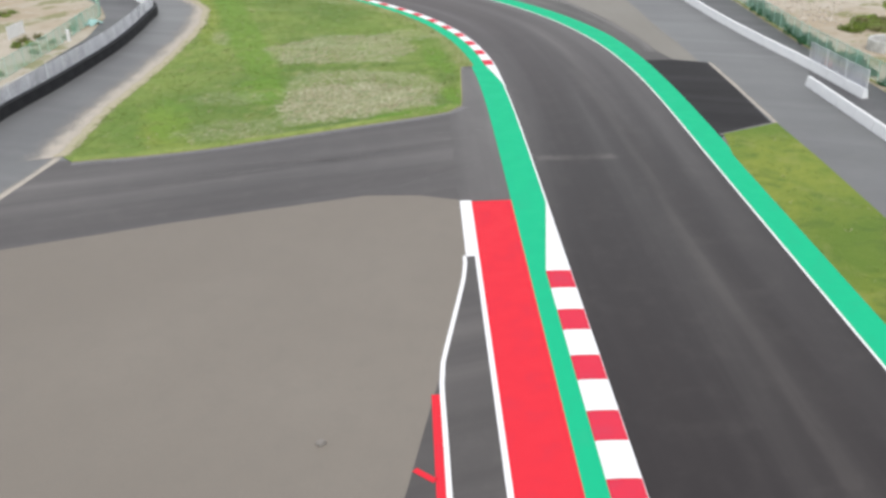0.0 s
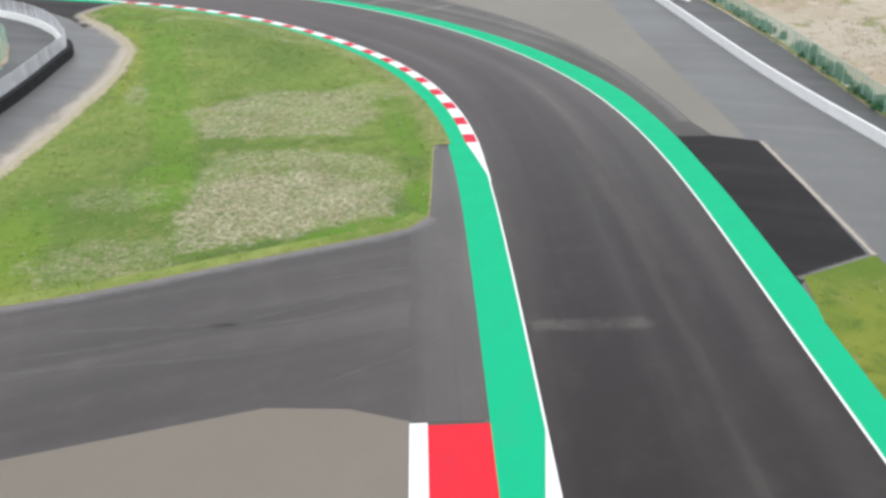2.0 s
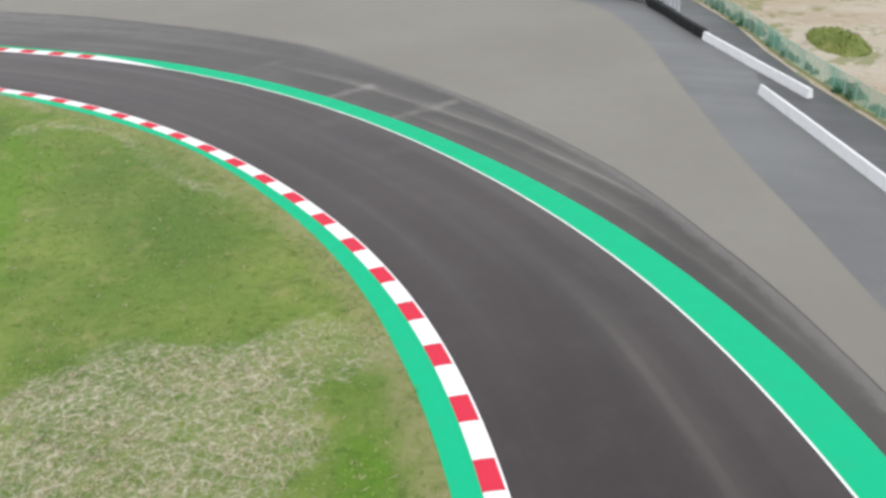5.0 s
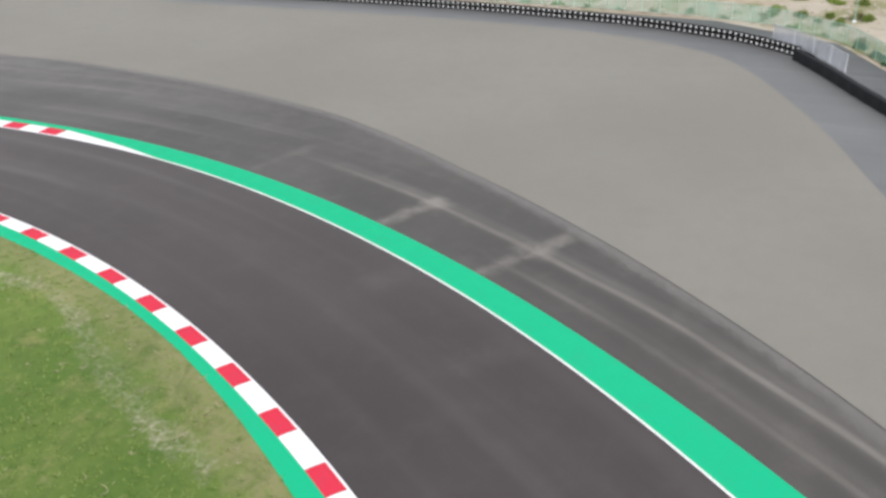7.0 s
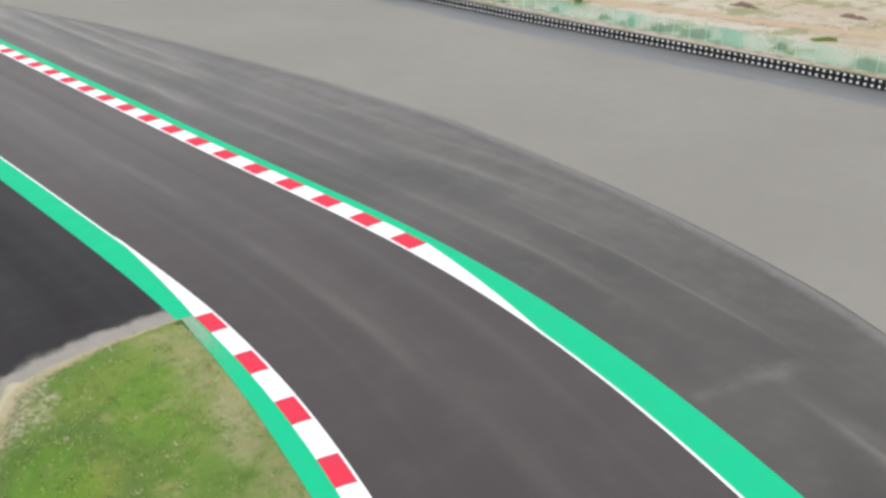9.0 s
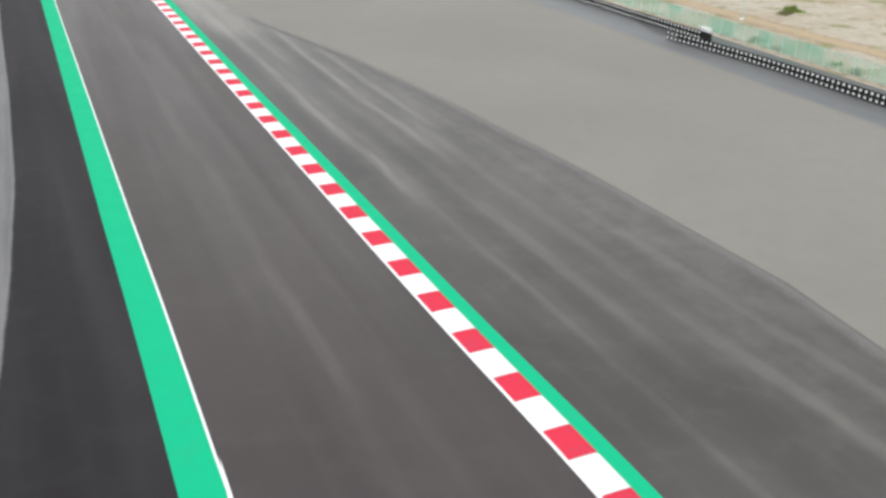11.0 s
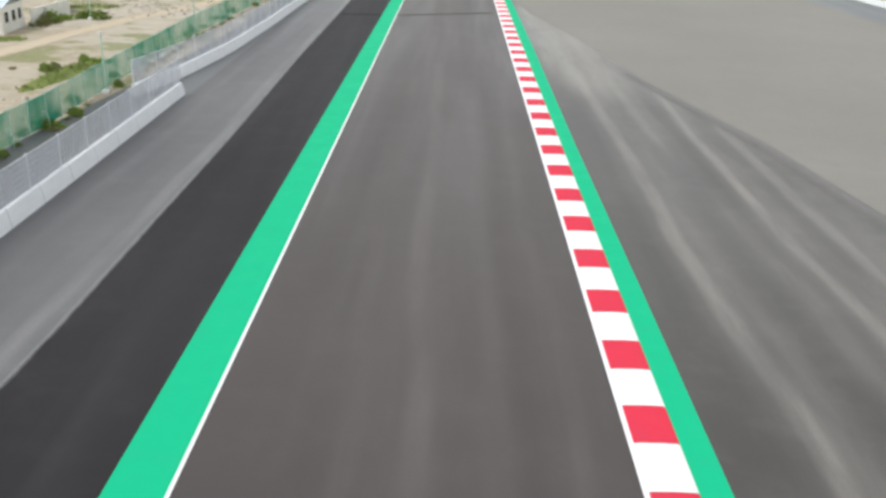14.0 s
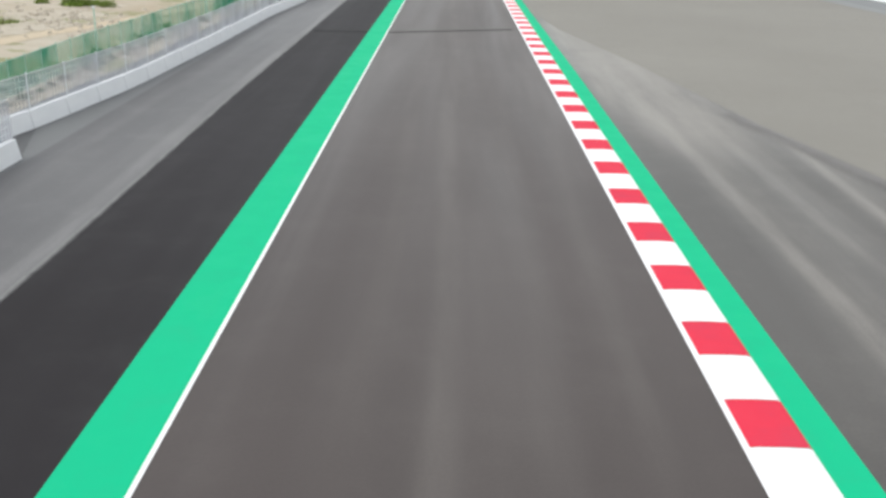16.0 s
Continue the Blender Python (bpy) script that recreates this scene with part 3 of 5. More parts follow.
def smooth_line(points, closed=False, gap=1.5):
    """A Catmull-Rom line through a few control points."""
    p = [Vector((*q, 0)) for q in points]
    n, out = len(p), []
    for i in range(n if closed else n - 1):
        a, b = p[i], p[(i + 1) % n]
        before = p[i - 1] if closed or i else a + (a - b)
        after = p[(i + 2) % n] if closed or i + 2 < n else b + (b - a)
        k = max(1, int((b - a).length / gap))
        for j in range(k):
            t = j / k
            out.append(0.5 * (2 * a + (b - before) * t + (2 * before - 5 * a + 4 * b - after) * t * t + (3 * a - before - 3 * b + after) * t ** 3))
    if not closed:
        out.append(p[-1])
    return [(v.x, v.y) for v in out]


def sheet(name, outline, z, mat, thick=0.03):
    """A flat slab with the outline given."""
    bm = bmesh.new()
    ring = [bm.verts.new((x, y, z)) for x, y in outline]
    face = bm.faces.new(ring)
    bm.normal_update()
    if face.normal.z < 0:
        face.normal_flip()
    low = [bm.verts.new((x, y, z - thick)) for x, y in outline]
    for i in range(len(ring)):
        j = (i + 1) % len(ring)
        bm.faces.new((ring[i], ring[j], low[j], low[i]))
    bmesh.ops.triangulate(bm, faces=[face])
    uv = bm.loops.layers.uv.new("along")
    for f in bm.faces:
        for loop in f.loops:
            loop[uv].uv = (loop.vert.co.y, loop.vert.co.x)
    me = bpy.data.meshes.new(name)
    bm.to_mesh(me)
    bm.free()
    me.materials.append(mat)
    return new(name, me)


def ribbon(points, half):
    p = [Vector((*q, 0)) for q in points]
    left, right = [], []
    for i, q in enumerate(p):
        d = (p[min(i + 1, len(p) - 1)] - p[max(i - 1, 0)]).normalized()
        n = Vector((-d.y, d.x, 0)) * half
        left.append((q.x + n.x, q.y + n.y))
        right.append((q.x - n.x, q.y - n.y))
    return left + right[::-1]


def offset_line(points, d):
    """The same line moved to its left by d."""
    p, out = [Vector((*q, 0)) for q in points], []
    for i, q in enumerate(p):
        t = (p[min(i + 1, len(p) - 1)] - p[max(i - 1, 0)]).normalized()
        out.append((q.x - t.y * d, q.y + t.x * d))
    return out


def fringe(name, near, far, z, mat, steps=80):
    """A thin ragged layer between two lines; its UVs run from 0 on the near line to 1 on the far one."""
    def even(points):
        p = np.array(points, float)
        run = np.concatenate([[0], np.cumsum(np.hypot(*np.diff(p, axis=0).T))])
        at = np.linspace(0, run[-1], steps + 1)
        return np.interp(at, run, p[:, 0]), np.interp(at, run, p[:, 1]), at
    ax, ay, run = even(near)
    bx, by, _ = even(far)
    verts, uvs, faces = [], [], []
    for i in range(steps + 1):
        for j in range(4):
            t = j / 3
            verts.append((ax[i] + (bx[i] - ax[i]) * t, ay[i] + (by[i] - ay[i]) * t, z))
            uvs.append((run[i], t))
    for i in range(steps):
        for j in range(3):
            a, b = i * 4 + j, i * 4 + j + 4
            faces.append((a, b, b + 1, a + 1))
    return mesh_object(name, verts, faces, mat, uvs)


def walk_line(points, gap):
    """Even stations along a polyline: (x, y, angle of its direction)."""
    p = np.array(points, float)
    seg = np.hypot(*np.diff(p, axis=0).T)
    run = np.concatenate([[0], np.cumsum(seg)])
    count = max(1, int(round(run[-1] / gap)))
    at = np.linspace(0, run[-1], count + 1)
    xs, ys = np.interp(at, run, p[:, 0]), np.interp(at, run, p[:, 1])
    return [(xs[i], ys[i], xs[i + 1], ys[i + 1]) for i in range(count)]


def bmesh_to(name, bm, mats, smooth=False):
    me = bpy.data.meshes.new(name)
    bm.to_mesh(me)
    bm.free()
    for m in mats if isinstance(mats, (list, tuple)) else [mats]:
        me.materials.append(m)
    if smooth:
        me.polygons.foreach_set("use_smooth", [True] * len(me.polygons))
    return me


def add_box(bm, x0, y0, z0, x1, y1, z1, slot=0):
    v = [bm.verts.new(c) for c in ((x0, y0, z0), (x1, y0, z0), (x1, y1, z0), (x0, y1, z0), (x0, y0, z1), (x1, y0, z1), (x1, y1, z1), (x0, y1, z1))]
    for q in ((3, 2, 1, 0), (4, 5, 6, 7), (0, 1, 5, 4), (1, 2, 6, 5), (2, 3, 7, 6), (3, 0, 4, 7)):
        bm.faces.new([v[i] for i in q]).material_index = slot


def add_tube(bm, x, y, z0, z1, r, sides=8, r2=None):
    r2 = r if r2 is None else r2
    a = [bm.verts.new((x + r * math.cos(2 * math.pi * i / sides), y + r * math.sin(2 * math.pi * i / sides), z0)) for i in range(sides)]
    b = [bm.verts.new((x + r2 * math.cos(2 * math.pi * i / sides), y + r2 * math.sin(2 * math.pi * i / sides), z1)) for i in range(sides)]
    for i in range(sides):
        j = (i + 1) % sides
        bm.faces.new((a[i], a[j], b[j], b[i]))
    bm.faces.new(b)
    bm.faces.new(a[::-1])


def empty(name, x=0.0, y=0.0, z=0.0, rz=0.0):
    ob = new(name)
    ob.matrix_world = pose(x, y, z, 0, 0, math.degrees(rz))
    ob.empty_display_size = 0.3
    return ob


# ---------------------------------------------------------------- ground and road surfaces
def far_ground():
    rings, verts, faces = [0, 60, 120, 180, 240, 320, 450, 700, 1200, 2500], [], []
    k = 72
    for r in rings:
        for i in range(k):
            a = 2 * math.pi * i / k
            x, y = -20 + r * math.cos(a), -50 + r * math.sin(a)
            verts.append((x, y, -0.10))
    for j in range(len(rings) - 1):
        for i in range(k):
            a, b = j * k + i, j * k + (i + 1) % k
            faces.append((a, a + k, b + k, b) if j else (a, a + k, b + k))
    return mesh_object("ground", verts, faces, M_SAND)


tagged(far_ground(), "pale sandy ground with patchy scrub reaching the horizon", "ground", kind="structure")

APRON = ([(-300, -268), (-150, -208), (-64.0, -170.8), (-44.8, -162.0), (-34.5, -157.9), (-17.6, -151.2), (-9.6, -147.4), (0.8, -142.7), (12.4, -137.0), (27.6, -130.6), (40.8, -126.0), (61.2, -116.2), (70.0, -99.8), (71.7, -59.8), (71.3, 0.5), (72.8, 45.7), (73.6, 80.8), (74.4, 130.0), (73, 300)]
         + [(-32.6, 300), (-33.0, 115.5), (-32.8, 82.4), (-33.9, 55.3), (-35.1, 40.2), (-36.5, 10), (-35.5, -18.5), (-39.0, -40.5), (-46.1, -51.5), (-54.1, -59.4), (-67.6, -67.5), (-90.0, -76.4), (-130, -91.4), (-300, -142)])
tagged(sheet("perimeter_road", APRON, -0.035, M_OUTER, 0.06), "dark grey asphalt perimeter road behind the barriers", "road", kind="structure")

INNER_ROAD = [(-300.0, -268.0), (-230.0, -237.0), (-150.0, -201.0), (-110.0, -183.5), (-83.1, -171.7), (-65.6, -164.5), (-57.5, -163.7), (-45.7, -157.2), (-34.5, -151.4), (-17.5, -143.4), (-5.5, -137.9), (6.5, -132.2), (18.3, -130.3), (31.6, -122.8), (52.8, -112.5), (58.5, -104.9), (61.5, -97.5), (63.9, -89.1), (65.3, -80.0), (66.6, -65.8), (66.8, -45.0), (65.8, 0.5), (65.9, 20.7), (64.9, 44.7), (69.0, 56.8), (69.4, 75.0), (70.4, 104.0), (70.4, 131.0), (67.4, 189.7), (66.5, 300.0), (-27.4, 300.0), (-27.5, 143.6), (-29.2, 90.5), (-29.7, 71.3), (-30.9, 58.3), (-28.7, 51.2), (-28.5, 8.5), (-27.9, -4.5), (-28.6, -20.5), (-30.6, -34.5), (-33.3, -42.7), (-39.3, -53.7), (-46.1, -62.1), (-54.9, -68.4), (-74.2, -77.7), (-102.5, -87.1), (-150.0, -104.5), (-300.0, -160.0)]
tagged(sheet("service_road", INNER_ROAD, -0.02, M_SERVICE, 0.03), "pale grey asphalt service road inside the barriers", "road", kind="structure")

RUN_EDGE = table((-200, 2.4), (-139, 2.5), (-115, 4.6), (-91, 9.0), (-67, 12.6), (-43, 17.6), (-19, 20.6), (5, 22.6), (27, 23.2), (43, 21.2), (55, 19.7), (67, 18.3), (84, 14.8),
                 (97, 13.0), (108, 11.6), (122, 10.1), (135, 8.0), (150, 6.4), (161, 5.7), (167, 6.4))
GREEN_OUT = table((-200, 2.8), (-85, 2.95), (-40, 2.78), (-15, 2.82), (0, 2.8), (20, 2.7), (53, 2.6), (70, 2.6), (96, 2.6), (110, 2.7), (128, 3.0), (150, 3.2), (172, 2.65), (200, 2.55), (228, 2.45), (300, 2.5))
GREEN_IN = table((-200, -2.02), (30, -2.02), (46, -2.02), (54, -2.2), (62, -2.35), (70, -2.2), (78, -2.0), (86, -1.9), (94, -2.1), (102, -2.35), (113, -2.5), (128, -2.75), (138, -2.65), (147.5, -2.5), (148, -2.7), (225, -2.8), (300, -2.8))


def two_edge_strip(name, s0, s1, z, mat):
    """The racing surface: from the inner edge to the nearest place of the outer edge."""
    verts, uvs, faces = [], [], []
    n = int((s1 - s0) / 1.5)
    ox, oy = EDGE_OUT[1], EDGE_OUT[2]
    for i in range(n + 1):
        s = s0 + (s1 - s0) * i / n
        x, y, _ = place(EDGE_IN, s, 0)
        k = int(np.argmin((ox - x) ** 2 + (oy - y) ** 2))
        far = math.hypot(ox[k] - x, oy[k] - y)
        for j in range(9):
            t = j / 8
            verts.append((x + (ox[k] - x) * t, y + (oy[k] - y) * t, z))
            uvs.append((s, far * t))
    for i in range(n):
        for j in range(8):
            a, b = i * 9 + j, (i + 1) * 9 + j
            faces.append((a, b, b + 1, a + 1))
    return mesh_object(name, verts, faces, mat, uvs)


tagged(two_edge_strip("road", -200, 330, 0.0, M_TRACK), "dark grey asphalt race track with pale streaks", "race track", kind="structure")
tagged(strip("runoff_road", EDGE_OUT, -200, 167, 0.0, RUN_EDGE, -0.004, M_RUNOFF, across=6), "worn dusty asphalt run-off beside the track", "run-off", kind="structure")
SHOULDER = table((-200, -8.3), (-70, -8.0), (-40, -7.6), (-8, -7.6), (8, -8.2), (28, -9.4), (38, -11.4), (48, -14.6), (57, -18.5))
tagged(strip("service_road", EDGE_IN, -200, 30, -13.9, -7.5, -0.012, M_DUSTY, across=2), "grey asphalt service road with a pale dusty margin", "road", kind="structure")
tagged(strip("dark_shoulder", EDGE_IN, -200, 57, SHOULDER, 0.0, -0.005, M_DARK, across=2), "fresh black asphalt shoulder along the straight", "shoulder", kind="structure")

GRAVEL_OUT = [(-58.2, -151.6), (-48.9, -147.6), (-40.0, -143.4), (-26.0, -137.4), (-10.9, -130.8), (12.0, -121.9), (27.4, -116.2), (43.4, -108.4), (51.5, -102.0), (56.8, -90.9), (59.4, -74.8), (59.9, -49.7), (58.6, -14.6), (59.4, 28.6), (60.7, 55.8), (59.8, 90.9), (58.6, 130.4), (56.0, 199.6)]
inner = [place(EDGE_OUT, s, RUN_EDGE(s) - 0.05)[:2] for s in np.arange(-198, 168, 3.0)]
tagged(sheet("gravel_trap", inner + smooth_line(GRAVEL_OUT), -0.008, M_GRAVEL), "raked grey-beige gravel trap outside the bend", "gravel trap", kind="structure")

patch = [place(EDGE_OUT, s, GREEN_OUT(s) - 0.3)[:2] for s in np.arange(165, 196, 2.0)]
tagged(sheet("dark_patch", patch + [(-85.5, -157.7), (-80.6, -161.5), (-69.8, -157.3), (-58.5, -152.6), (-58.2, -148.6)], 0.0, M_PATCH), "fresh black asphalt patch between track and service road", "asphalt patch", kind="structure")

verge = [place(EDGE_OUT, s, GREEN_OUT(s) - 0.3)[:2] for s in np.arange(196, 300, 3.0)]
tagged(sheet("grass_verge", [(-85.2, -157.6)] + verge[1:] + [(-190, -208), (-140, -186.5), (-115, -176.5), (-102.3, -171.2), (-90.1, -166.2), (-80.3, -161.9)], 0.02, M_VERGE), "yellow-green mown grass verge", "verge", kind="structure")

# the road that joins from the infield
JUNCTION = [(-134, -106.6), (-127.1, -112.3), (-119.1, -121.0), (-109.3, -132.8), (-107.7, -140.3), (-106.7, -143.8)] + [place(EDGE_IN, s, -2.5)[:2] for s in np.arange(188, 140, -4.0)] + \
           [(-67.7, -125.3), (-83.7, -131.4), (-86.0, -130.9), (-104.2, -112.8), (-110.7, -102.2), (-119.7, -104.7), (-127, -104.4)]
tagged(sheet("junction_road", JUNCTION, -0.012, M_JUNCTION), "grey asphalt link road joining the track", "road", kind="structure")

GRAVEL_IN = [(-127.1, -112.3), (-119.1, -121.0), (-112.7, -128.7), (-109.3, -132.8), (-107.9, -136.9), (-107.8, -140.2), (-117.3, -144.4), (-130.4, -148.0), (-141.1, -150.5), (-165, -160), (-215, -182), (-230, -146), (-152, -112.4)]
tagged(sheet("gravel_bed", GRAVEL_IN, -0.004, M_GRAVEL_WARM), "raked grey-beige gravel bed inside the track", "gravel trap", kind="structure")
tagged(sheet("inner_shoulder", [(-107.8, -140.2), (-117.3, -144.3), (-130.4, -148.0), (-141.1, -150.5), (-165, -160), (-215, -182)] + [place(EDGE_IN, s, -2.6)[:2] for s in np.arange(310, 189, -6.0)], -0.008, M_JUNCTION), "grey asphalt strip between gravel and track", "shoulder", kind="structure")

# infield grass with its sandy rim along the service road
grass_rim = [(-16.6, -46.2), (-21.0, -46.0), (-26.2, -46.8), (-29.2, -50.8), (-33.4, -58.1), (-43.0, -70.3), (-50.1, -75.4), (-58.5, -80.3), (-79.6, -89.5), (-95.3, -95.5), (-109.5, -102.0)]
road_side = [(-110.4, -103.9), (-104.4, -112.6), (-95.0, -122.1), (-86.2, -130.6), (-83.8, -131.1), (-67.9, -125.0), (-67.4, -126.0)]
track_side = [place(EDGE_IN, s, GREEN_IN(s) + 0.15)[:2] for s in np.arange(147, 46, -3.0)]
tagged(sheet("infield_grass", smooth_line(grass_rim) + smooth_line(road_side) + track_side, 0.03, M_GRASS), "patchy green grass infield with dry straw patches", "grass", kind="structure")
rim_outer = smooth_line([(-28.9, -51.4), (-32.4, -57.6), (-41.3, -69.7), (-50.2, -74.9), (-59.1, -79.9), (-80.0, -89.1), (-95.6, -95.0), (-111.3, -101.7)])
tagged(fringe("sandy_rim", smooth_line(grass_rim[3:]), offset_line(rim_outer, -4.6), 0.006, M_SANDRIM, 120), "bare sandy rim thinning out onto the service road", "sand", kind="structure")
tagged(fringe("sandy_lip", offset_line(smooth_line(grass_rim[2:]), -1.3), offset_line(smooth_line(grass_rim[2:]), 1.1), 0.040, M_SANDLIP, 120), "bare sandy lip where the grass ends", "sand", kind="structure")
corner = smooth_line(grass_rim[:4])
deep_in = [(x, y - 0.3 - 3.4 * k / len(corner)) for k, (x, y) in enumerate(corner)]
tagged(fringe("sandy_lip", corner, deep_in, 0.042, M_BARE, 40), "bare sandy turf where the grass meets black asphalt", "sand", kind="structure")
link_rim = [(-109.8, -102.2), (-114.3, -103.4), (-119.6, -104.8), (-127.0, -107.2)]
tagged(fringe("sandy_rim", link_rim, offset_line(link_rim, -1.5), -0.006, M_SANDRIM, 30), "pale sand between link road and service road", "sand", kind="structure")
tagged(fringe("dusty_edge", smooth_line(grass_rim[:4])[::-1], offset_line(smooth_line(grass_rim[:4])[::-1], 2.6), 0.007, M_DUSTEDGE, 30), "grey dust over the asphalt before the grass", "dust", kind="structure")

tagged(strip("grass_edge", EDGE_IN, 46.5, 147.3, -8.0, lambda s: GREEN_IN(s) + 0.1, 0.036, M_WORN, across=3), "worn yellowish grass edge along the kerb", "grass", kind="structure")
tagged(sheet("paving_joint", ribbon([(-22.0, 104.2), (-13.6, 105.8), (-1.0, 112.2)], 0.32), 0.008, M_RUBBER), "dark paving joint across the straight", "joint", kind="structure")

# a narrow dark strip stands in for the shadow edge of the gravel
tagged(strip("gravel_edge_shade", EDGE_OUT, -140, 164, lambda s: RUN_EDGE(s) - 0.10, lambda s: RUN_EDGE(s) + 0.03, 0.003, M_RUNOFF), "dark strip drawn for the shadow edge between run-off and gravel", "edge", kind="structure")
tagged(sheet("grass_fringe", ribbon(offset_line(smooth_line(road_side[:-2]), 0.7), 0.65), 0.034, M_FRINGE), "yellow-green fringe of the infield grass", "grass", kind="structure")
tagged(sheet("grass_rim", ribbon(smooth_line(road_side), 0.07), 0.034, M_RIM), "bare tan rim of the infield grass", "sand", kind="structure")

shoulder_rim = [place(EDGE_IN, s, SHOULDER(s) - 0.04)[:2] for s in np.arange(-150, 48, 3.0)]
tagged(fringe("dust_edge", offset_line(shoulder_rim, 0.0), offset_line(shoulder_rim, 0.5), -0.002, M_BLOWN, 160), "pale dust along the rim of the black shoulder", "dust", kind="structure")
verge_end = [(-85.6, -157.5), (-80.4, -161.8)]
tagged(fringe("dust_edge", verge_end, offset_line(verge_end, 1.0), 0.006, M_BLOWN, 12), "grey dust where the verge meets black asphalt", "dust", kind="structure")
patch_rim = [(-80.4, -161.7), (-69.8, -157.4), (-58.5, -152.7)]
tagged(fringe("dust_edge", patch_rim, offset_line(patch_rim, -0.8), 0.006, M_SANDRIM, 30), "pale dust along the black asphalt patch", "dust", kind="structure")

road_rim = smooth_line(road_side[:-2])
tagged(fringe("dust_edge", road_rim, offset_line(road_rim, -2.3), -0.004, M_ROAD_DUST, 60), "pale dust on the link road along the grass", "dust", kind="structure")
tagged(strip("paved_margin", EDGE_IN, 148.5, 189.8, lambda s: -6.75 + 0.12 * math.sin(s * 0.9), lambda s: GREEN_IN(s) + 0.3, -0.009, M_MARGIN, across=3), "lighter asphalt margin between link road and painted strip", "road", kind="structure")
outer_rim = [place(EDGE_OUT, s, RUN_EDGE(s) - 0.1)[:2] for s in np.arange(-70, 164, 3.0)]
inner_rim = [place(EDGE_OUT, s, RUN_EDGE(s) - 2.6)[:2] for s in np.arange(-70, 164, 3.0)]
tagged(fringe("dust_edge", outer_rim, inner_rim, 0.001, M_MARGIN_DUST, 160), "pale grey dust on the run-off along the gravel", "dust", kind="structure")

# dusty tyre scuffs on the link road
for scuff, wide in (([(-111.2, -116.9), (-107.8, -121.8), (-103.6, -126.6), (-99.4, -130.3), (-95.5, -133.8), (-93.8, -136.2)], 0.9), ([(-106.8, -134.8), (-104.9, -136.1), (-103.0, -137.3), (-100.7, -138.6), (-97.6, -141.2)], 0.45),
                    ([(-107.5, -117.4), (-104.6, -123.6), (-102.0, -129.4), (-98.0, -133.4)], 0.7), ([(-96.5, -128.5), (-93.0, -133.0), (-90.5, -136.5)], 0.6), ([(-115.5, -112.5), (-111.5, -118.6), (-108.4, -124.6), (-104.5, -131.5)], 0.6)):
    scuff = smooth_line(scuff)
    tagged(fringe("dust_streak", scuff, offset_line(scuff, wide * 2.2), -0.003, M_SCUFF, 24), "faint dusty tyre streak on the link road", "dust", kind="structure")

# ---------------------------------------------------------------- paint
tagged(strip("green_strip", EDGE_IN, -200, 330, GREEN_IN, -0.09, 0.012, M_GREEN), "bright green painted strip along the track edge", "painted strip", kind="structure")
tagged(strip("green_strip", EDGE_OUT, -200, 330, 0.12, GREEN_OUT, 0.012, M_GREEN), "bright green painted strip along the outer track edge", "painted strip", kind="structure")
INNER_LINE = table((-200, 0.0), (31, 0.0), (46, 0.22), (147, 0.22), (158, 0.0), (330, 0.0))
tagged(strip("white_line", EDGE_IN, -200, 330, lambda s: INNER_LINE(s) - 0.13, INNER_LINE, 0.02, M_WHITE), "white painted track edge line", "painted line", kind="structure")
tagged(strip("white_line", EDGE_OUT, -200, 330, 0.0, table((-200, 0.2), (60.5, 0.2), (61.5, 0.15), (300, 0.15)), 0.02, M_WHITE), "white painted outer track edge line", "painted line", kind="structure")
tagged(strip("red_strip", EDGE_IN, 190.1, 300, -5.85, -2.75, 0.016, M_RED), "bright red painted pad beside the kerb", "painted strip", kind="structure")
tagged(strip("white_line", EDGE_IN, 199.9, 300, -6.15, -5.85, 0.02, M_WHITE), "white painted line beside the red pad", "painted line", kind="structure")
tagged(strip("white_patch", EDGE_IN, 189.9, 199.9, -6.75, -5.85, 0.02, M_WHITE), "white painted block at the end of the red pad", "painted line", kind="structure")


tagged(sheet("white_line", ribbon(smooth_line([(-117.1, -144.2), (-120.1, -145.3), (-130.1, -147.9), (-132.0, -148.6), (-140.4, -152.4), (-165, -163.4), (-215, -185.5)]), 0.13), 0.02, M_WHITE), "white painted line beside the gravel bed", "painted line", kind="structure")
tagged(sheet("red_line", ribbon([(-133.1, -148.7), (-140.6, -152.1), (-165, -163.1), (-215, -185.2)], 0.22), 0.016, M_RED), "thin red painted line along the white line", "painted line", kind="structure")
tagged(sheet("red_mark", ribbon([(-139.0, -150.1), (-139.4, -151.3)], 0.16), 0.016, M_RED), "short red painted tick", "painted line", kind="structure")


# ---------------------------------------------------------------- kerbs
def kerb_block(edge, s0, s1, d0, d1, mat, name, parent):
    """One painted kerb block with bevelled sides; d0 is the track side."""
    verts, faces = [], []
    rows = 3
    rise = (0.006, 0.03, 0.055, 0.045, 0.006)
    for i in range(rows):
        s = s0 + 0.012 + (s1 - s0 - 0.024) * i / (rows - 1)
        for t, z in zip((0.0, 0.12, 0.6, 0.94, 1.0), rise):
            verts.append(place(edge, s, d0 + (d1 - d0) * t, z + 0.018))
    for i in range(rows - 1):
        for j in range(4):
            a, b = i * 5 + j, (i + 1) * 5 + j
            faces.append((a, b, b + 1, a + 1) if d1 > d0 else (a, a + 1, b + 1, b))
    return part(name, mesh_object(name, verts, faces, mat), parent)


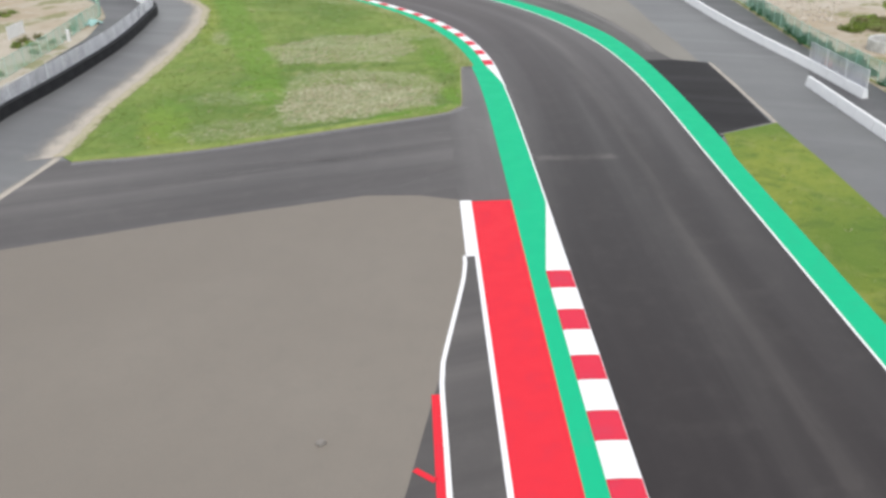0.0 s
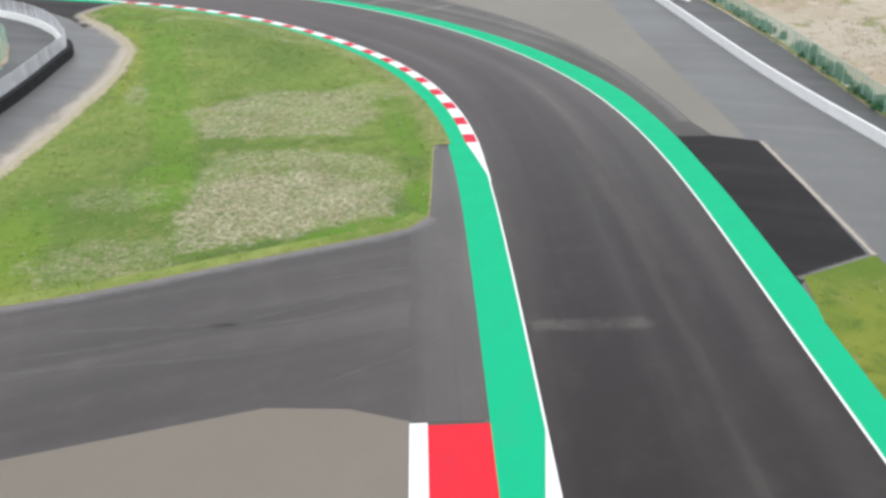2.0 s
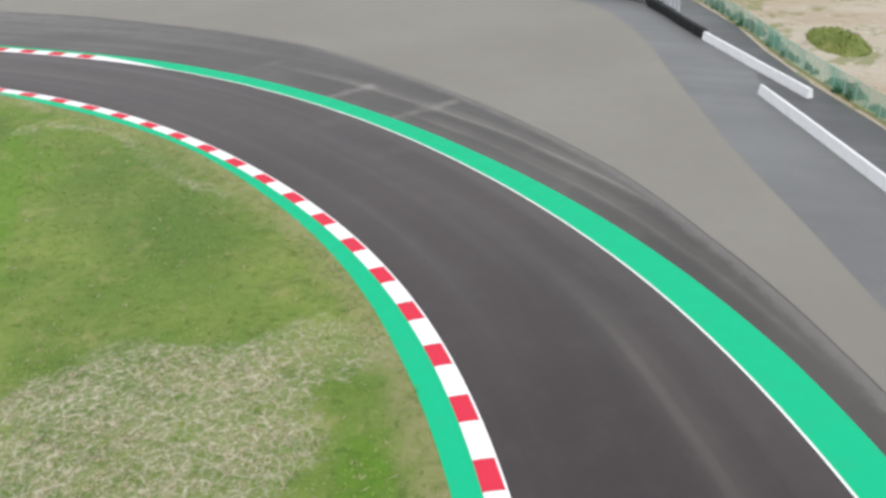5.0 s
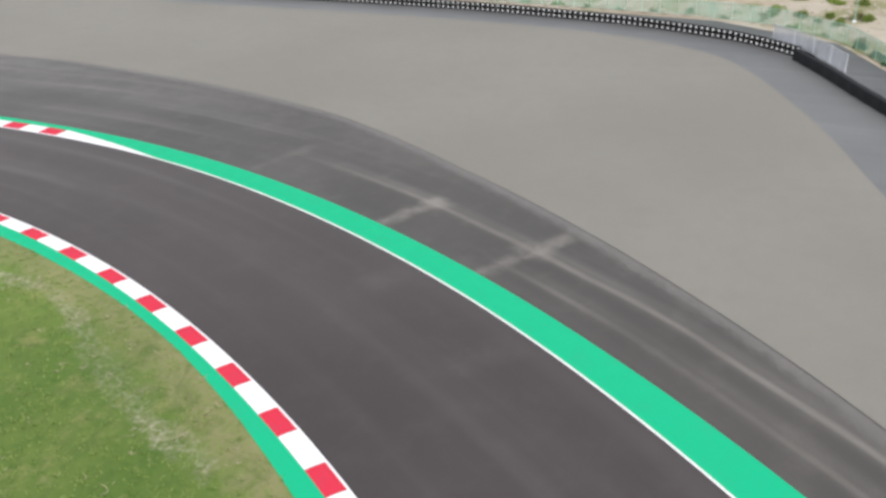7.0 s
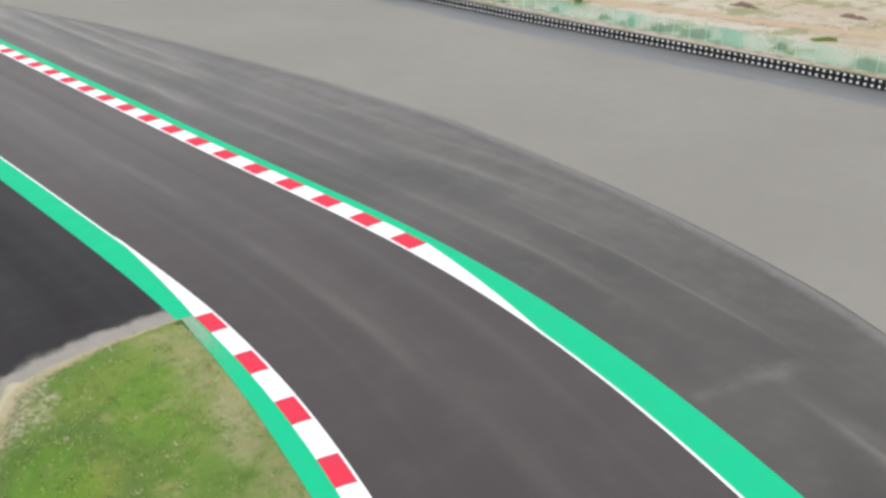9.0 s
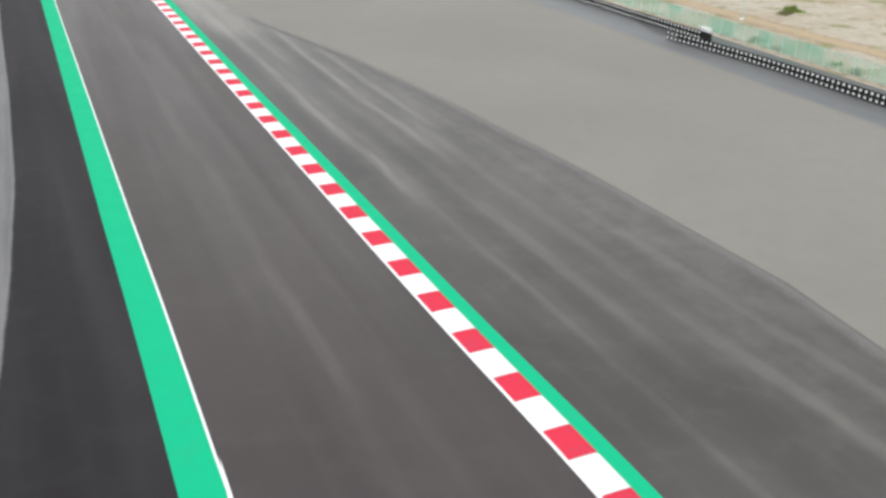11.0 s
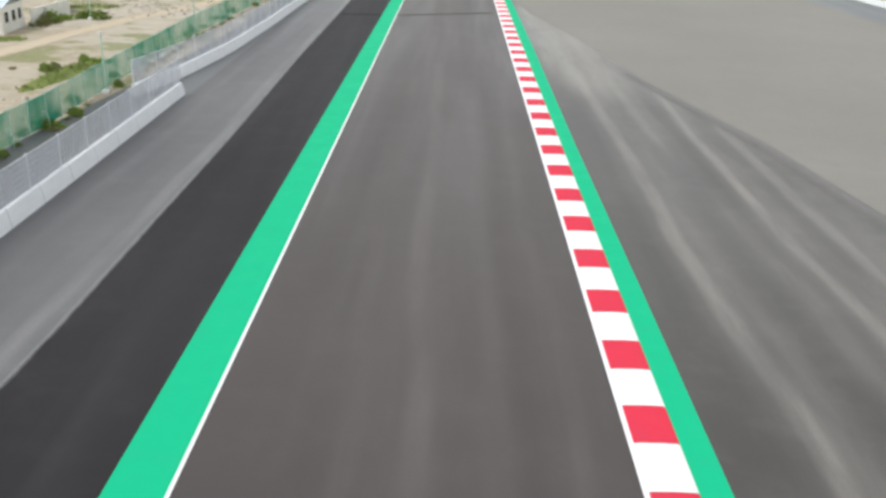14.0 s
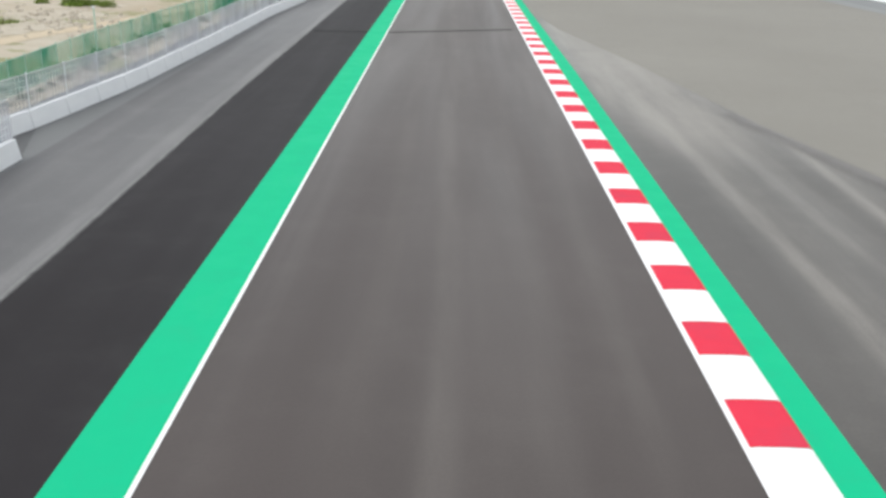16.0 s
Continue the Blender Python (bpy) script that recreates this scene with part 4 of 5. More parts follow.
def wedge(edge, s_wide, s_tip, d_in, d_out, parent):
    verts, faces = [], []
    n = 8
    for i in range(n + 1):
        t = i / n
        s = s_wide + (s_tip - s_wide) * t
        verts += [place(edge, s, d_in, 0.024), place(edge, s, d_in + (d_out - d_in) * (1 - t) * 0.999, 0.024 + 0.03 * (1 - t))]
    for i in range(n):
        a = 2 * i
        faces.append((a, a + 2, a + 3, a + 1))
    ob = mesh_object("wedge", verts, faces, M_WHITE)
    return part("wedge", ob, parent, "white painted tapering kerb end")


def kerb(edge, s0, pairs, d0, d1, pitch, red, label, wedges, last_red=True):
    """Red blocks of the length given, one each pitch, with white ones between them; s0 is where the first red one begins."""
    s1 = s0 + pitch * pairs
    root = empty("kerb", *place(edge, (s0 + s1) / 2, d0))
    bpy.context.view_layer.update()
    back = root.matrix_world.inverted()
    made = []
    for i in range(pairs):
        a = s0 + i * pitch
        made.append(kerb_block(edge, a, a + red, d0, d1, M_KERB_RED, "red_block", root))
        if i < pairs - 1 or not last_red:
            made.append(kerb_block(edge, a + red, a + pitch, d0, d1, M_WHITE, "white_block", root))
    for wide, tip in wedges:
        made.append(wedge(edge, wide, tip, d0, d1, root))
    for ob in made:
        ob.matrix_parent_inverse = back
    return tagged(root, label, "kerb", "track kerbs", "structure")


kerb(EDGE_IN, 202.60, 12, -0.03, -1.64, 5.219, 2.43, "red and white striped kerb beside the red pad", [(202.60, 190.10)], False)
kerb(EDGE_IN, 46.19, 19, 0.09, -1.00, 5.484, 2.35, "red and white striped kerb along the inside of the bend", [(147.24, 157.54), (46.19, 31.19)])
kerb(EDGE_OUT, -191.39, 48, 0.18, 1.74, 5.030, 2.37, "red and white striped kerb along the straight", [(47.38, 60.98)])


dusty_a = [place(EDGE_IN, 45.8, d)[:2] for d in (-2.2, -1.05)]
dusty_b = [place(EDGE_IN, 58.5, d)[:2] for d in (-2.35, -1.05)]
tagged(fringe("dust_patch", dusty_a, dusty_b, 0.03, M_PAINT_DUST, 6), "pale dust blown over the painted strip", "dust", kind="structure")


# ---------------------------------------------------------------- barriers and their fences
def jersey_mesh(name, length, height, mat):
    """A concrete barrier block: wide foot, sloping flanks, narrow bevelled head; along +x from 0."""
    prof = [(-0.36, 0.0), (-0.345, 0.07), (-0.165, height - 0.04), (-0.13, height), (0.13, height), (0.165, height - 0.04), (0.345, 0.07), (0.36, 0.0)]
    bm = bmesh.new()
    a = [bm.verts.new((0.012, y, z)) for y, z in prof]
    b = [bm.verts.new((length - 0.012, y, z)) for y, z in prof]
    for i in range(len(prof)):
        j = (i + 1) % len(prof)
        bm.faces.new((a[i], b[i], b[j], a[j]))
    bm.faces.new(a)
    bm.faces.new(b[::-1])
    bmesh.ops.recalc_face_normals(bm, faces=bm.faces)
    return bmesh_to(name, bm, mat)


def belt_mesh(name, length, height):
    """A stack faced with a black rubber belt; along +x from 0."""
    bm = bmesh.new()
    prof = [(-0.36, 0.0), (-0.40, 0.25), (-0.38, height - 0.10), (-0.30, height), (0.26, height), (0.33, height - 0.10), (0.33, 0.0)]
    a = [bm.verts.new((0.004, y, z)) for y, z in prof]
    m = [bm.verts.new((length / 2, y - 0.03, z + 0.015)) for y, z in prof]
    b = [bm.verts.new((length - 0.004, y, z)) for y, z in prof]
    for p, q in ((a, m), (m, b)):
        for i in range(len(prof)):
            j = (i + 1) % len(prof)
            bm.faces.new((p[i], q[i], q[j], p[j]))
    bm.faces.new(a)
    bm.faces.new(b[::-1])
    bmesh.ops.recalc_face_normals(bm, faces=bm.faces)
    return bmesh_to(name, bm, M_BELT)


def post_mesh(name, height, mat, r=0.035):
    bm = bmesh.new()
    add_tube(bm, 0, 0, 0, height, r, 8)
    add_tube(bm, 0, 0, height, height + 0.03, r * 1.25, 8, r * 0.5)
    add_box(bm, -0.09, -0.09, 0, 0.09, 0.09, 0.02)
    return bmesh_to(name, bm, mat)


def panel_mesh(name, length, low, high, net, rail, wires=0):
    """A fence panel: net between top and bottom rails, with drawn wires where asked; along +x from 0."""
    bm = bmesh.new()
    add_box(bm, 0.01, -0.016, high - 0.035, length - 0.01, 0.016, high, 1)
    add_box(bm, 0.01, -0.012, low, length - 0.01, 0.012, low + 0.025, 1)
    for i in range(1, wires):
        x = length * i / wires
        add_box(bm, x - 0.0012, -0.009, low + 0.025, x + 0.0012, 0.009, high - 0.035, 1)
    for i in range(1, wires // 2):
        z = low + (high - low) * i * 2 / wires
        add_box(bm, 0.01, -0.005, z - 0.006, length - 0.01, 0.005, z + 0.006, 1)
    n, ring = 5, []
    for i in range(n + 1):
        x = 0.01 + (length - 0.02) * i / n
        sag = 0.02 * math.sin(2.1 * i)
        ring.append((bm.verts.new((x, sag, low + 0.025)), bm.verts.new((x, sag * 0.4, high - 0.035))))
    for i in range(n):
        bm.faces.new((ring[i][0], ring[i + 1][0], ring[i + 1][1], ring[i][1])).material_index = 0
    return bmesh_to(name, bm, [net, rail])


def brace_mesh(name):
    """A bent pipe stay that leans on a fence post; standing along +y."""
    bm = bmesh.new()
    path = [(0.0, 0.02, 1.15), (0.0, 0.22, 1.2), (0.0, 0.4, 1.05), (0.0, 0.48, 0.6), (0.0, 0.5, 0.0)]
    rings = [[bm.verts.new((x + 0.03 * math.cos(k * math.pi / 3), y + 0.03 * math.sin(k * math.pi / 3) * 0.6, z + 0.03 * math.sin(k * math.pi / 3) * 0.6)) for k in range(6)] for x, y, z in path]
    for p, q in zip(rings, rings[1:]):
        for k in range(6):
            bm.faces.new((p[k], p[(k + 1) % 6], q[(k + 1) % 6], q[k]))
    bmesh.ops.recalc_face_normals(bm, faces=bm.faces)
    return bmesh_to(name, bm, M_POST)


BLOCK = jersey_mesh("block", 1.0, 1.0, M_CONCRETE)
BELT = belt_mesh("belt_block", 1.0, 1.25)
STEEL_POST = post_mesh("post", 2.0, M_STEEL, 0.05)
MESH_PANEL = panel_mesh("mesh_panel", 1.0, 0.03, 1.95, M_MESH, M_STEEL, 12)
GREEN_POST = post_mesh("fence_post", 2.4, M_POST, 0.04)
GREEN_PANEL = panel_mesh("net_panel", 1.0, 0.05, 2.3, M_NET, M_POST)
DEEP_PANEL = panel_mesh("net_panel", 1.0, 0.05, 2.3, M_NET_DEEP, M_POST)
BRACE = brace_mesh("brace")


def run_of(root, mesh, name, points, gap, z=0.0, stretch=True):
    made = []
    for x0, y0, x1, y1 in walk_line(points, gap):
        ob = new(name, mesh)
        ob.parent = root
        ln = math.hypot(x1 - x0, y1 - y0)
        ob.matrix_local = Matrix.Translation((x0, y0, z)) @ Matrix.Rotation(math.atan2(y1 - y0, x1 - x0), 4, "Z") @ Matrix.Diagonal((ln if stretch else 1, 1, 1, 1))
        made.append(ob)
    return made


def shifted(points, ox, oy):
    return [(x - ox, y - oy) for x, y in points]


def barrier(points, label, belt=(), fence=None, gap=4.0, group="safety barriers"):
    """A run of barrier blocks; belt: the stretch of control points that is faced with belting; fence: a line on its head."""
    ox, oy = points[0]
    root = empty("safety_barrier", ox, oy)
    run_of(root, BLOCK, "block", shifted(points, ox, oy), gap)
    if belt:
        run_of(root, BELT, "belt_block", shifted(belt, ox, oy), gap * 0.75)
    if fence:
        line = shifted(fence, ox, oy)
        run_of(root, MESH_PANEL, "mesh_panel", line, 4.1, 1.0)
        run_of(root, STEEL_POST, "post", line, 4.1, 1.0, False)
    return tagged(root, label, "barrier", group)


# inner side: a belted curve that turns into the white wall of the straight
L_BELT = smooth_line([(-180, -116), (-150, -104.5), (-125, -95.6), (-102.5, -87.1), (-90.6, -83.5), (-74.2, -77.7), (-63.2, -72.7), (-54.9, -68.4), (-50.1, -66.0), (-47.7, -64.0), (-46.1, -62.1)])
L_WALL = L_BELT[:-1] + smooth_line([(-46.1, -62.1), (-42.4, -57.5), (-39.3, -53.7), (-36.1, -48.5), (-33.3, -42.7), (-30.6, -34.5), (-28.6, -20.5), (-27.9, -4.5), (-28.5, 8.5), (-28.6, 30.1), (-28.7, 51.2)], gap=2.0)
barrier(offset_line(L_WALL, 0.25), "white concrete barrier with belting and a tall mesh fence", L_BELT, offset_line(L_WALL, 0.25))
L_FAR = [(-32.3, 49.6), (-30.9, 58.3), (-29.7, 71.3), (-29.2, 90.5), (-29.0, 115.5), (-27.5, 143.6), (-27.2, 199.7), (-27.4, 260)]
barrier(L_FAR, "white concrete barrier with a tall mesh fence", (), L_FAR)
# outer side
R_NEAR = [(-65.6, -164.1), (-83.1, -171.7), (-110, -183.5), (-150, -201), (-230, -237)]
barrier(R_NEAR, "white painted concrete barrier")
R_MID = smooth_line([(-69.5, -169.7), (-57.5, -163.7), (-45.7, -157.2), (-34.5, -151.4), (-17.5, -143.4), (-5.5, -137.9), (7.5, -131.8)], gap=4.0)
barrier(R_MID, "white painted concrete barrier with mesh fence at one end", (), [(-69.5, -169.7), (-65.3, -167.5), (-57.5, -163.7)])
R_FAR = [(7.0, -136.8), (18.3, -130.3), (31.6, -122.8)]
barrier(R_FAR, "white painted concrete barrier meeting the belted one")
R_BELT = smooth_line([(31.6, -122.8), (38.0, -119.3), (45.3, -115.6), (51.7, -111.9)], gap=3.0)
barrier(offset_line(R_BELT, -0.34), "barrier faced with black rubber belting", R_BELT, [(43.8, -117.6), (48.2, -115.4), (52.9, -112.5), (56.8, -108.6)])


# ---------------------------------------------------------------- tyre walls
def tyre_mesh(name="tyre"):
    """An upright tyre, its hole facing -y; an added white plug stands in for the white wall seen through it."""
    bm = bmesh.new()
    ring, k = [], 14
    prof = [(0.22, -0.06), (0.25, -0.10), (0.31, -0.10), (0.335, -0.05), (0.335, 0.05), (0.31, 0.10), (0.22, 0.09)]
    for i in range(k):
        a = 2 * math.pi * i / k
        ring.append([bm.verts.new((r * math.cos(a), y, r * math.sin(a))) for r, y in prof])
    for i in range(k):
        p, q = ring[i], ring[(i + 1) % k]
        for j in range(len(prof) - 1):
            bm.faces.new((p[j], q[j], q[j + 1], p[j + 1]))
    back = bm.faces.new([bm.verts.new((0.25 * math.cos(2 * math.pi * i / k), -0.06, 0.25 * math.sin(2 * math.pi * i / k))) for i in range(k)])
    bmesh.ops.recalc_face_normals(bm, faces=bm.faces[:])
    # added white plug in the hole, domed so that its upper half catches more light
    rings = [[bm.verts.new((r * math.cos(2 * math.pi * i / k), y, r * math.sin(2 * math.pi * i / k))) for i in range(k)] for r, y in ((0.155, -0.075), (0.135, -0.13), (0.08, -0.165))]
    for p, q in zip(rings, rings[1:]):
        for i in range(k):
            bm.faces.new((p[i], p[(i + 1) % k], q[(i + 1) % k], q[i])).material_index = 1
    bm.faces.new(rings[-1]).material_index = 1
    for f in bm.faces:
        f.normal_update()
        if f.material_index == 1 and f.normal.dot(f.calc_center_median() - Vector((0, 0.05, 0))) < 0:
            f.normal_flip()
    return bmesh_to(name, bm, [M_RUBBER, M_WHITE])


TYRE = tyre_mesh()
TYRE_DARK = TYRE.copy()
TYRE_DARK.materials[1] = M_RUBBER


def backing_mesh(name):
    bm = bmesh.new()
    add_box(bm, -0.5, -0.06, 0, 0.5, 0.06, 1.22)
    bmesh.ops.bevel(bm, geom=bm.edges[:], offset=0.004, segments=1, affect="EDGES")
    return bmesh_to(name, bm, M_RUBBER)


BACKING = backing_mesh("backing_panel")


def tyre_wall(points, label, plain_after=1e9, limit=300):
    ox, oy = points[0]
    root = empty("tyre_wall", ox, oy)
    line = shifted(points, ox, oy)
    count, rest, run = 0, [], 0.0
    for x0, y0, x1, y1 in walk_line(line, 0.82):
        ang = math.atan2(y1 - y0, x1 - x0)
        run += 0.82
        for row, z in enumerate((0.335, 1.0)):
            m = Matrix.Translation(((x0 + x1) / 2 - math.sin(ang) * -0.04 * row, (y0 + y1) / 2 + math.cos(ang) * -0.04 * row, z)) @ Matrix.Rotation(ang + math.pi, 4, "Z") @ Matrix.Rotation(random.uniform(-0.06, 0.06), 4, "Z")
            mesh = TYRE if run < plain_after else TYRE_DARK
            if count < limit:
                ob = new("tyre", mesh)
                ob.parent, ob.matrix_local = root, m
                count += 1
            else:
                rest.append((m, mesh))
    if rest:
        verts, faces, slots = [], [], []
        for m, mesh in rest:
            base = len(verts)
            verts += [tuple(m @ v.co) for v in mesh.vertices]
            for p in mesh.polygons:
                faces.append(tuple(base + i for i in p.vertices))
                slots.append(p.material_index if mesh is TYRE else 0)
        far = part("more_tyres", mesh_object("more_tyres", verts, faces, [M_RUBBER, M_WHITE], slots=slots), root)
        tagged(far, kind="stuff")
        far.matrix_local = Matrix.Identity(4)
    # dark belting behind the tyres
    run_of(root, BACKING, "backing_panel", offset_line(line, -0.2), 4.0)
    return tagged(root, label, "tyre wall", "tyre walls")


T_MAIN = smooth_line([(52.6, -112.4), (55.6, -108.7), (58.3, -104.7), (61.2, -97.4), (63.5, -89.0), (64.9, -80.0), (66.2, -65.8), (66.4, -49.7), (65.9, -24.7), (65.2, 0.5), (65.4, 20.7), (64.8, 32.6), (63.9, 40.4)], gap=2.0)
tyre_wall(T_MAIN, "long wall of black tyres in two rows with white centres")
T_NEXT = smooth_line([(68.6, 38.5), (68.7, 50.0), (68.8, 60.0), (69.2, 75.0), (69.8, 90.0), (70.2, 105.0), (70.3, 118.0), (70.1, 131.0)], gap=2.0)
tyre_wall(T_NEXT, "wall of black tyres in two rows", plain_after=56.0, limit=200)
barrier([(70.2, 131.3), (69.2, 160), (67.6, 190), (66.5, 260)], "white painted concrete barrier beyond the tyres")


# ---------------------------------------------------------------- green boundary fence
def green_fence(points, label, panel, braces=False):
    ox, oy = points[0]
    root = empty("boundary_fence", ox, oy)
    line = shifted(points, ox, oy)
    run_of(root, panel, "net_panel", line, 2.6)
    run_of(root, GREEN_POST, "fence_post", line, 2.6, 0.0, False)
    if braces:
        run_of(root, BRACE, "brace", offset_line(line, -0.03)[::-1], 5.2, 0.0, False)
    return tagged(root, label, "fence", "boundary fences")


F_RIGHT = [(-160, -214), (-110, -193), (-63.3, -171.4), (-45.0, -162.8), (-17.6, -152.0), (2.8, -143.0), (22.3, -134.0), (40.8, -126.9), (61.2, -117.4), (69.4, -107.7), (71.9, -97.8), (73.7, -59.9), (73.0, 0.5), (74.2, 40.6), (75.6, 90.8), (76.6, 130.0), (76.0, 199.7)]
F_LEFT = [(-180, -105), (-130, -89), (-90.5, -74.6), (-75.3, -68.4), (-59.1, -60.7), (-54.3, -58.5), (-52.5, -57.0), (-46.1, -51.3), (-40.5, -43.5), (-37.4, -30.5), (-36.0, -13.5), (-36.1, 10), (-35.1, 39.2), (-35.5, 54.3), (-35.9, 80.4), (-35.0, 111.5), (-33.1, 159.5), (-33.2, 240)]
green_fence(F_RIGHT, "green netted fence with pale posts before scrub", GREEN_PANEL)
green_fence(F_LEFT[:9], "pale green netted fence with slim posts on sandy ground", GREEN_PANEL)
green_fence(F_LEFT[8:], "deep green netted fence with braced posts on sandy ground", DEEP_PANEL, True)


def plinth_mesh(name):
    bm = bmesh.new()
    add_box(bm, 0.01, -0.12, -0.1, 0.99, 0.12, 0.16)
    bmesh.ops.bevel(bm, geom=bm.edges[:], offset=0.008, segments=1, affect="EDGES")
    return bmesh_to(name, bm, M_STONE)


PLINTH = plinth_mesh("plinth_block")


def plinth(points, label):
    """A low run of bleached blocks in front of the net."""
    ox, oy = points[0]
    root = empty("fence_plinth", ox, oy)
    run_of(root, PLINTH, "plinth_block", shifted(points, ox, oy), 3.0)
    return tagged(root, label, "plinth")


foot = smooth_line(F_RIGHT[2:10], gap=3.0)
tagged(fringe("grass_fringe", offset_line(foot, -0.1), offset_line(foot, 0.9), -0.028, M_FOOT, 120), "thin yellow-green weeds along the foot of the net", "grass", kind="structure")
plinth(offset_line(F_RIGHT[10:14], 0.5), "low bleached block plinth before the netted fence")


# ---------------------------------------------------------------- plants
def leaf_cloud(name, count, radius, height, leaf, mat, seed, stems=5):
    """A low shrub: stems and many small folded leaves filling an uneven dome."""
    rnd = random.Random(seed)
    verts, faces, slots = [], [], []
    lobes = [(rnd.uniform(-0.5, 0.5) * radius, rnd.uniform(-0.5, 0.5) * radius, rnd.uniform(0.45, 1.0)) for _ in range(6)]
    for _ in range(stems):
        a, r = rnd.uniform(0, 6.28), rnd.uniform(0.1, 0.6) * radius
        tip = Vector((math.cos(a) * r, math.sin(a) * r, height * rnd.uniform(0.5, 0.85)))
        base = len(verts)
        w = 0.025
        verts += [(-w, -w, -0.05), (w, -w, -0.05), (0, w, -0.05), tuple(tip)]
        faces += [(base, base + 1, base + 3), (base + 1, base + 2, base + 3), (base + 2, base, base + 3)]
        slots += [1, 1, 1]
    for _ in range(count):
        lx, ly, lh = rnd.choice(lobes)
        a, e = rnd.uniform(0, 6.28), math.asin(rnd.uniform(0.05, 1))
        rr = radius * 0.55 * rnd.uniform(0.55, 1.08)
        c = Vector((lx + rr * math.cos(a) * math.cos(e), ly + rr * math.sin(a) * math.cos(e), max(0.03, height * lh * math.sin(e) * rnd.uniform(0.7, 1.05))))
        u = Vector((rnd.gauss(0, 1), rnd.gauss(0, 1), rnd.gauss(0, 0.6))).normalized()
        v = u.cross(Vector((rnd.gauss(0, 1), rnd.gauss(0, 1), rnd.gauss(0, 1)))).normalized()
        ln = leaf * rnd.uniform(0.6, 1.3)
        w = u.cross(v) * ln * 0.18
        base = len(verts)
        verts += [tuple(c - u * ln), tuple(c + v * ln * 0.5 + w), tuple(c + u * ln), tuple(c - v * ln * 0.5 + w)]
        faces += [(base, base + 1, base + 2), (base, base + 2, base + 3)]
        slots += [0, 0]
    me = bpy.data.meshes.new(name)
    me.from_pydata(verts, [], faces)
    me.materials.append(mat)
    me.materials.append(M_BARK)
    me.polygons.foreach_set("material_index", slots)
    return me


SHRUBS = [leaf_cloud("shrub", 420, 1.0, 0.9, 0.11, M_LEAF, 11), leaf_cloud("shrub", 380, 1.15, 0.55, 0.11, M_LEAF_LIGHT, 12), leaf_cloud("shrub", 420, 1.0, 1.1, 0.12, M_LEAF, 13)]
DRY_SHRUBS = [leaf_cloud("shrub", 260, 1.0, 0.6, 0.10, M_LEAF_DRY, 14), leaf_cloud("shrub", 300, 1.0, 0.8, 0.11, M_LEAF_DRY, 15)]
HEDGE = [leaf_cloud("shrub", 520, 1.0, 1.05, 0.12, M_HEDGE, 16), leaf_cloud("shrub", 480, 1.1, 0.85, 0.12, M_HEDGE, 17)]
plant = random.Random(5)


def shrub(x, y, size, dry=False, z=-0.1, clipped=False):
    ob = new("shrub", plant.choice(HEDGE if clipped else DRY_SHRUBS if dry else SHRUBS))
    k = size * plant.uniform(0.85, 1.15)
    ob.matrix_world = Matrix.Translation((x, y, z)) @ Matrix.Rotation(plant.uniform(0, 6.28), 4, "Z") @ Matrix.Diagonal((k, k * plant.uniform(0.8, 1.2), k * plant.uniform(0.8, 1.1), 1))
    return tagged(ob, "dark green bush growing close behind the net" if clipped else "dry olive scrub bush on sandy ground" if dry else "dense green scrub bush on sandy ground", "shrub", "scrub bushes")


def shrub_row(points, gap, size, off, spread, dry_share, missing=0.22, clipped=False):
    for x0, y0, x1, y1 in walk_line(points, gap):
        if plant.random() < missing:
            continue
        nx, ny = y1 - y0, x0 - x1
        ln = math.hypot(nx, ny)
        o = off + plant.uniform(-spread, spread)
        shrub(x0 + nx / ln * o, y0 + ny / ln * o, size * plant.uniform(0.6, 1.3), plant.random() < dry_share, clipped=clipped)


